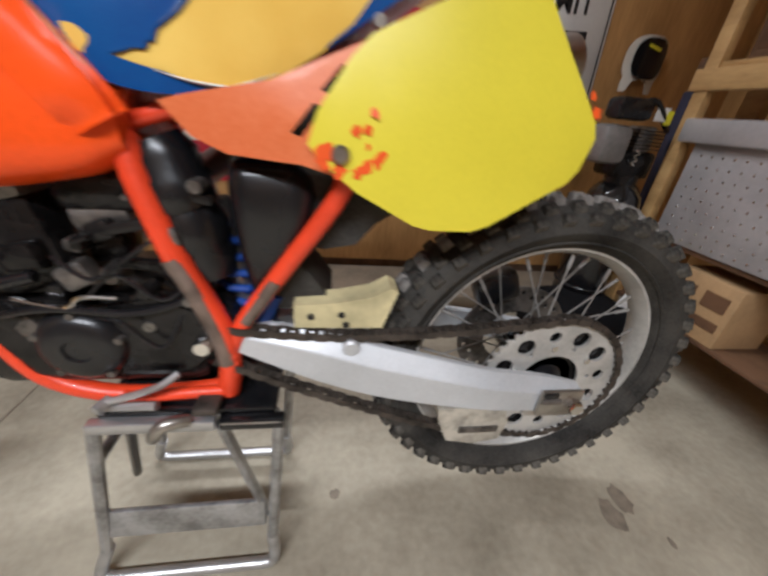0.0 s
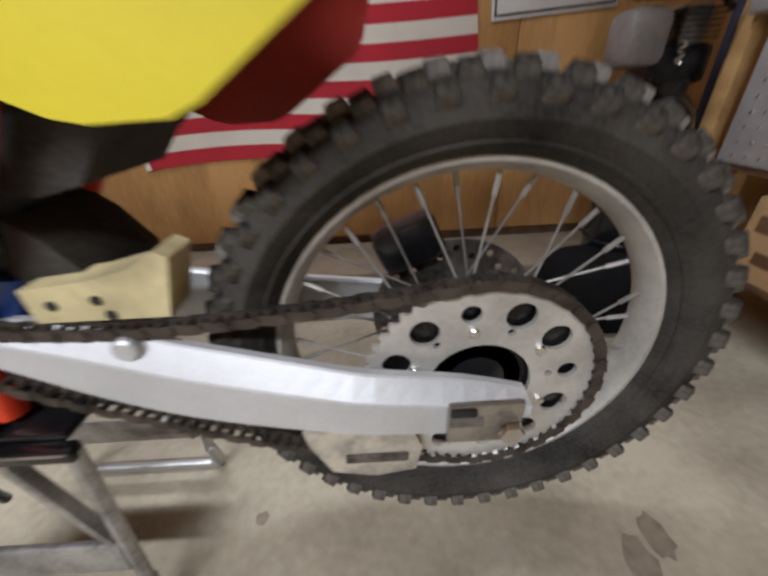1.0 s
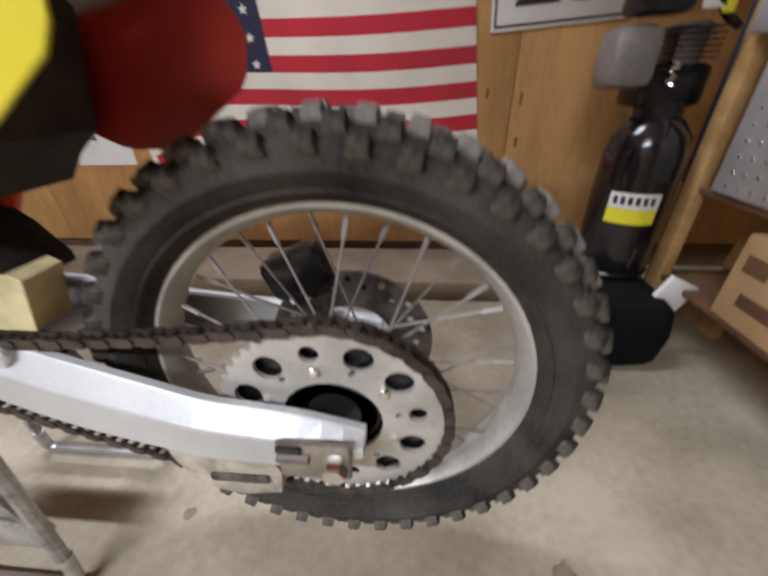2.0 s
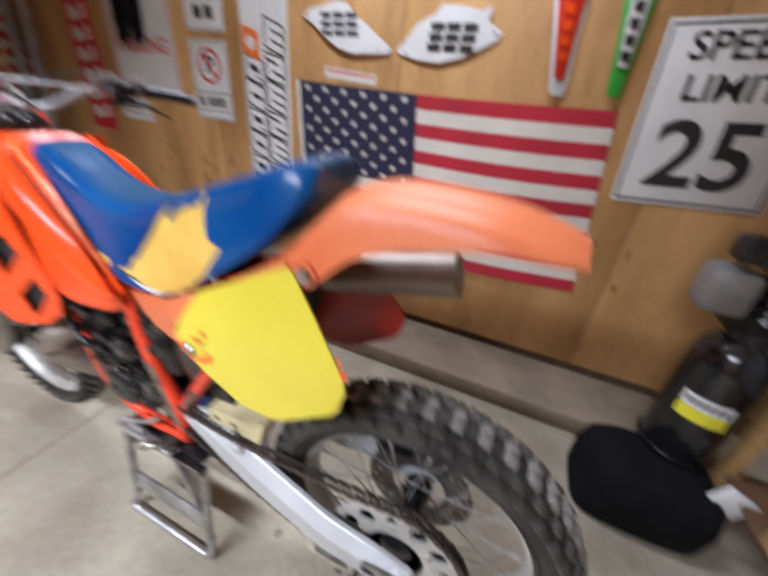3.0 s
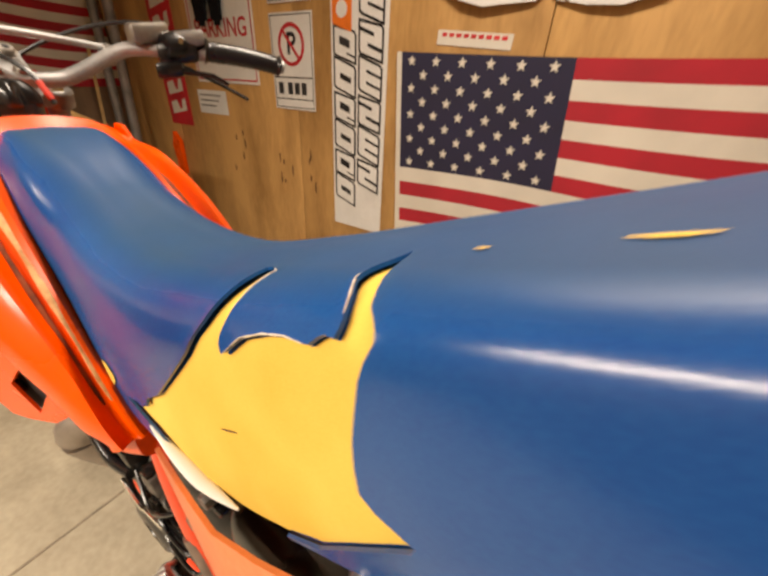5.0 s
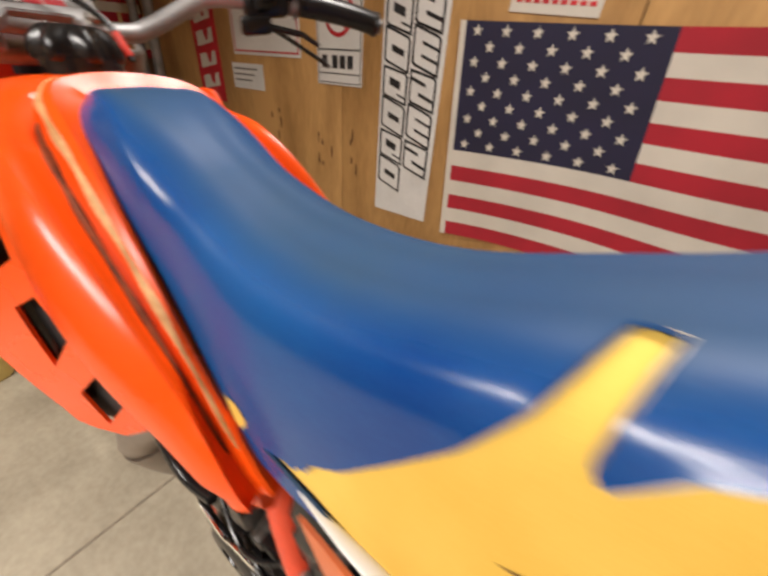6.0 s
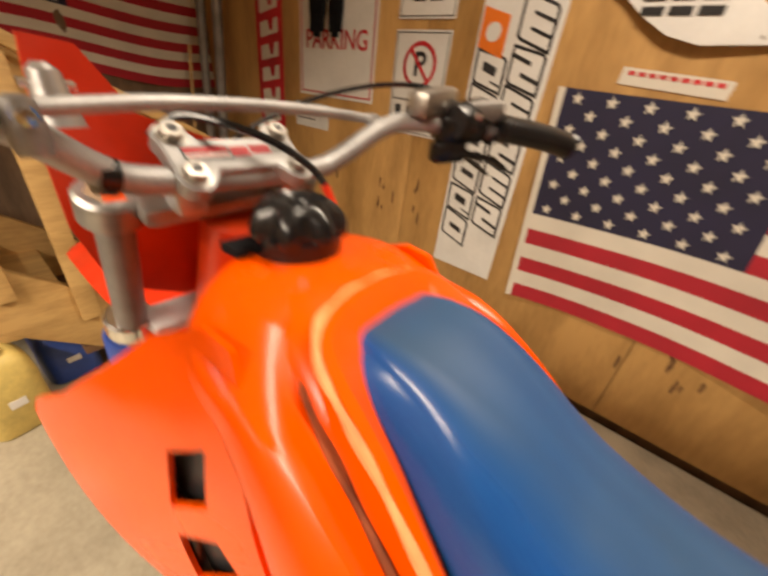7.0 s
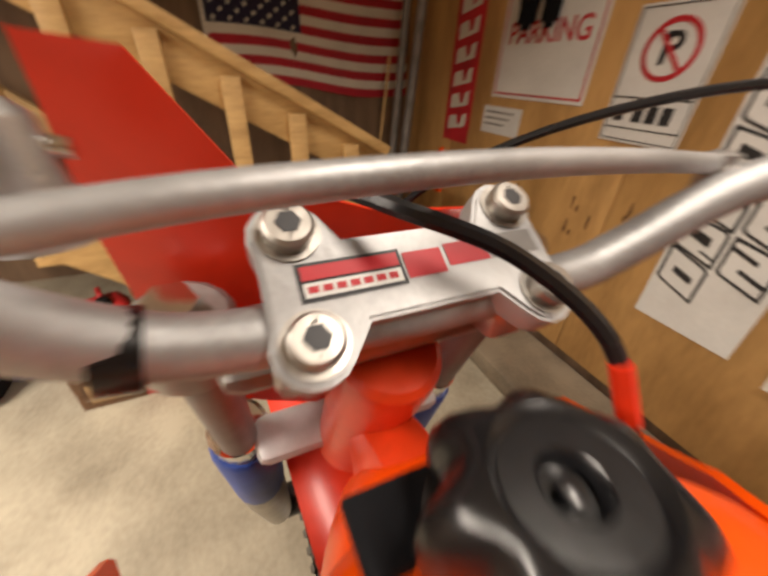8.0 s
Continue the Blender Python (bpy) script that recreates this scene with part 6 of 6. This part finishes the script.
build_stairs()
fuel_can("fuel_jug", -1.24, -1.61, 0.19, 0.20, 0.38, JUG, "yellowed plastic jug standing under the stairs", 12)
fuel_can("fuel_can", -1.30, -1.82, 0.15, 0.19, 0.30, REDCAN, "red plastic fuel can beside a yellow jug", -8)
fuel_can("fuel_can", -1.50, -1.98, 0.22, 0.22, 0.42, REDCAN, "red plastic fuel can under the stairs", 20)
fuel_can("fuel_jug", -1.46, -1.40, 0.24, 0.2, 0.30, BLUEPL, "blue plastic jug under the stairs", 5)
fuel_can("fuel_jug", -1.66, -2.38, 0.25, 0.24, 0.36, BLUEPL, "dark blue plastic jug under the stairs", 0)


def build_crate():
    c = thing("wooden_box", (-1.30, -2.00, 0), "small brown wooden box on the floor", "box")
    part("body", box((-1.30, -2.00, 0.09), (0.14, 0.24, 0.18), 0.004), DARKWOOD, c)
    part("lining", box((-1.227, -2.00, 0.09), (0.006, 0.15, 0.10), 0.002), CARD, c)
    b = thing("engine_bag", (-1.5, -2.45, 0), "black bag heaped beside the stairs", "bag")
    part("body", box((-1.52, -2.62, 0.2), (0.35, 0.38, 0.40), 0.08), CLOTH, b)
    part("flap", box((-1.52, -2.62, 0.385), (0.30, 0.36, 0.035), 0.015), CLOTH, b, "loose top flap")
    part("strap", tube(smooth_path([(-1.35, -2.52, 0.30), (-1.33, -2.60, 0.40), (-1.35, -2.72, 0.30)]), 0.012, 8, flat=0.4), BLACK, b, "black carrying strap")


build_crate()


# ---- shelving, bag and small engine at the right ----
def build_shelf():
    s = thing("storage_shelf", (2.28, -0.7, 0), "rough pine storage shelf with a lower deck", "shelf")
    xf = 2.18
    for y in (-0.50, -1.75):
        part("post", box((xf + 0.02, y, 0.95), (0.04, 0.055, 1.9), 0.003), LUMBER, s, "upright pine post")
        part("post", box((2.465, y, 0.95), (0.04, 0.09, 1.9), 0.003), LUMBER, s)
    for z, m in ((0.26, DARKWOOD), (0.565, DARKWOOD), (1.22, LUMBER), (1.78, LUMBER)):
        part("deck", box((2.342, -1.12, z), (0.30, 1.26, 0.02), 0.003), m, s)
        if z > 1:
            part("deck_edge", box((xf + 0.008, -1.12, z - 0.049), (0.03, 1.34, 0.075), 0.003), m, s, "pine edge board")
    b = thing("cardboard_box", (2.3, -0.88, 0.27), "brown cardboard box with printed marks on the lower shelf", "box")
    part("body", box((2.3, -0.88, 0.390), (0.22, 0.25, 0.24), 0.004), CARD, b)
    for dy, dz, w, h in ((-0.055, 0.045, 0.09, 0.06), (-0.02, -0.045, 0.17, 0.035), (0.06, 0.05, 0.07, 0.045)):
        part("print_mark", box((2.1885, -0.88 + dy, 0.39 + dz), (0.003, w, h), 0), DARKWOOD, b)
    t = thing("metal_case", (2.18, -0.58, 0.576), "grey perforated metal case with a lid", "case")
    part("body", box((2.33, -1.03, 0.766), (0.30, 0.90, 0.38), 0.006), GREYMETAL, t)
    part("lid", box((2.32, -1.01, 0.995), (0.34, 0.98, 0.085), 0.008), GREYMETAL, t, "grey overhanging lid")
    me = None
    for r in range(9):
        for c in range(19):
            y, z = -0.63 - 0.042 * c, 0.60 + 0.039 * r
            if me is None:
                ob = part("rivet", lathe([(0.0, -0.003), (0.004, -0.002), (0.005, 0.001)], (0, 0, 0), "x", 8), CHROME, t)
                me = ob.data
            else:
                ob = new("rivet", me)
                ob.parent = t
            ob.matrix_parent_inverse = t.matrix_world.inverted()
            ob.matrix_basis = Matrix.Translation((2.179, y, z))
    # shelf clutter; the dark crate round it is added to darken the shaded corner
    cl = thing("clutter_crate", (2.34, -1.0, 1.23), "odds and ends on the upper shelf in a dark crate added to darken it", "crate")
    part("body", box((2.345, -1.05, 1.245), (0.26, 0.92, 0.03), 0.004), DARKWOOD, cl)
    for y in (-0.60, -1.50):
        part("end_board", box((2.345, y, 1.37), (0.26, 0.02, 0.24), 0.004), DARKWOOD, cl)
    for x in (2.222, 2.468):
        part("side_board", box((x, -1.05, 1.34), (0.014, 0.90, 0.16), 0.004), DARKWOOD, cl)
    rn = random.Random(21)
    for k, m in enumerate((CLOTH, BLUEDARK, REDCAN, CLOTH, GREYTUBE, BLUEDARK, CLOTH, DARKWOOD)):
        y = -0.68 - 0.105 * k
        rings = []
        for h, q in ((0.0, 0.8), (0.05, 1.0), (0.14, 0.95), (0.19, 0.6), (0.20, 0.2)):
            rings.append([Vector((2.34 + 0.09 * q * math.cos(a) * rn.uniform(0.85, 1.1), y + 0.055 * q * math.sin(a) * rn.uniform(0.85, 1.1), 1.26 + h * (1 + 0.2 * math.sin(k * 2.1)))) for a in [2 * math.pi * n / 14 for n in range(14)]])
        part("bundle", loft(rings), m, cl, "dark rag or part in the crate")
    for k in range(5):
        a = Vector((2.25, -0.66 - 0.02 * k, 1.44))
        part("leaf", tube(smooth_path([a, a + Vector((-0.01, 0.01 * k - 0.02, 0.06)), a + Vector((-0.03, 0.03 * k - 0.06, 0.08 + 0.01 * k))], 4), [0.002, 0.006, 0.010, 0.013, 0.014, 0.012, 0.008, 0.004, 0.001], 8, flat=0.25), HIVIS if k % 2 else GREEN, cl, "yellow-green leaf of an artificial plant")
    w = thing("oar_shaft", (2.26, -0.40, 0), "dark wrapped pole standing beside the shelf", "pole")
    part("shaft", tube([(2.26, -0.40, 0.0), (2.27, -0.39, 1.26)], 0.026, 14), DARKWOOD, w)
    part("shaft_sleeve", tube([(2.262, -0.398, 0.55), (2.263, -0.397, 0.56), (2.268, -0.392, 1.14), (2.268, -0.392, 1.15)], [0.026, 0.034, 0.036, 0.027], 14), BLUEDARK, w, "dark blue cloth wrap")


def build_bag():
    b = thing("tool_bag", (1.96, -0.56, 0), "black nylon tool bag on the floor", "bag")
    rings = []
    for z, k in ((0.0, 0.9), (0.02, 1.0), (0.12, 1.03), (0.2, 0.96), (0.235, 0.8), (0.245, 0.5)):
        rings.append([Vector((1.96 + 0.225 * k * math.copysign(abs(math.cos(a)) ** 0.5, math.cos(a)) + 0.05 * z, -0.56 + 0.17 * k * math.copysign(abs(math.sin(a)) ** 0.5, math.sin(a)), z)) for a in [2 * math.pi * i / 28 for i in range(28)]])
    part("body", loft(rings), CLOTH, b)
    part("paper", box((2.17, -0.63, 0.24), (0.10, 0.02, 0.12), 0.003, Matrix.Rotation(radians(25), 3, "Y")), WHITE, b, "crumpled white paper")
    cx, cy, cr = 2.05, -0.43, 0.118
    c = thing("pressure_tank", (cx, cy, 0), "tall glossy black pressure tank with a white and yellow label", "tank")
    part("body", lathe([(0.05, 0.0), (0.105, 0.004), (cr, 0.03), (cr, 0.66), (cr - 0.012, 0.715), (cr - 0.04, 0.755), (0.05, 0.775), (0.0, 0.78)], (cx, cy, 0), "z", 40), GLOSSBLACK, c, "glossy black steel body")
    part("foot_ring", lathe([(0.098, 0.0), (0.108, 0.0), (0.108, 0.03), (0.098, 0.03)], (cx, cy, 0), "z", 32, closed=True), BLACK, c)
    part("top_collar", lathe([(0.062, 0.755), (0.066, 0.76), (0.066, 0.80), (0.06, 0.805)], (cx, cy, 0), "z", 28), BLACK, c, "black collar under the pump")

    def wrap(name, a0, a1, z0, z1, lift, material, label=""):
        """A sheet that follows the tank's round side between two angles."""
        bm = bmesh.new()
        vs = [[bm.verts.new((cx + (cr + lift) * math.cos(radians(a)), cy + (cr + lift) * math.sin(radians(a)), z)) for z in (z0, z1)] for a in [a0 + (a1 - a0) * k / 12 for k in range(13)]]
        for p, q in zip(vs, vs[1:]):
            bm.faces.new((p[0], q[0], q[1], p[1]))
        part(name, bm, material, c, label)
    wrap("label", 215, 285, 0.505, 0.555, 0.0015, WHITE, "white paper label")
    wrap("label", 215, 285, 0.455, 0.504, 0.0015, HIVIS, "bright yellow warning label")
    for k in range(6):
        wrap("text_bar", 221 + 10 * k, 227 + 10 * k, 0.518, 0.543, 0.0025, INK)
    part("tank_strap", tube([(cx + 0.121 * math.cos(a), cy + 0.121 * math.sin(a), 0.27) for a in [2 * math.pi * k / 32 for k in range(33)]], 0.005, 6), BLACK, c)
    e = thing("small_engine", (2.01, -0.43, 0.76), "small two-stroke engine with fins resting on a case", "engine")
    part("crankcase", box((1.93, -0.40, 0.76), (0.18, 0.14, 0.11), 0.02), ENGINE, e)
    part("starter_cover", box((1.80, -0.42, 0.83), (0.13, 0.13, 0.15), 0.03), GREYTUBE, e, "grey starter cover")
    for k in range(6):
        part("fin", box((1.95, -0.41, 0.825 + 0.014 * k), (0.13, 0.12, 0.005), 0.001), BLACK, e)
    part("cylinder", box((1.95, -0.41, 0.86), (0.08, 0.08, 0.10), 0.01), STEEL, e)
    part("air_cover", box((1.84, -0.43, 0.965), (0.15, 0.10, 0.08), 0.02), BLACK, e)
    part("warning_label", box((1.955, -0.475, 0.955), (0.06, 0.004, 0.05), 0.001), WHITE, e)
    part("warning_label", box((1.99, -0.475, 0.945), (0.03, 0.0042, 0.05), 0.001), HIVIS, e)
    part("handle", tube(smooth_path([(1.80, -0.42, 0.93), (1.90, -0.47, 1.0), (2.0, -0.46, 0.92), (2.08, -0.40, 0.90)]), 0.011, 10), BLACK, e)
    part("spring", tube([(1.90 + 0.01 * math.cos(k), -0.49 + 0.01 * math.sin(k), 0.76 + 0.004 * k) for k in range(16)], 0.003, 6), CHROME, e)
    for ob in e.children:
        ob.data.transform(Matrix.Translation((0.11, -0.02, 0.085)))
    # oil spots on the floor
    for x, y, r, n in ((0.799, -1.283, 0.016, 1), (1.575, -1.40, 0.03, 2), (1.635, -1.36, 0.028, 3), (1.69, -1.48, 0.009, 4), (0.95, -1.63, 0.008, 5), (1.15, -1.62, 0.006, 6)):
        bm = bmesh.new()
        rn = random.Random(n)
        bm.faces.new([bm.verts.new((x + r * rn.uniform(0.75, 1.15) * math.cos(a), y + r * rn.uniform(0.75, 1.15) * math.sin(a) * (1.0 if n < 2 else 1.7), 0.0012)) for a in [2 * math.pi * k / 14 for k in range(14)]])
        part("oil_spot", bm, STAIN, bpy.data.objects["floor"], "dark oil spot")


build_shelf()
build_bag()
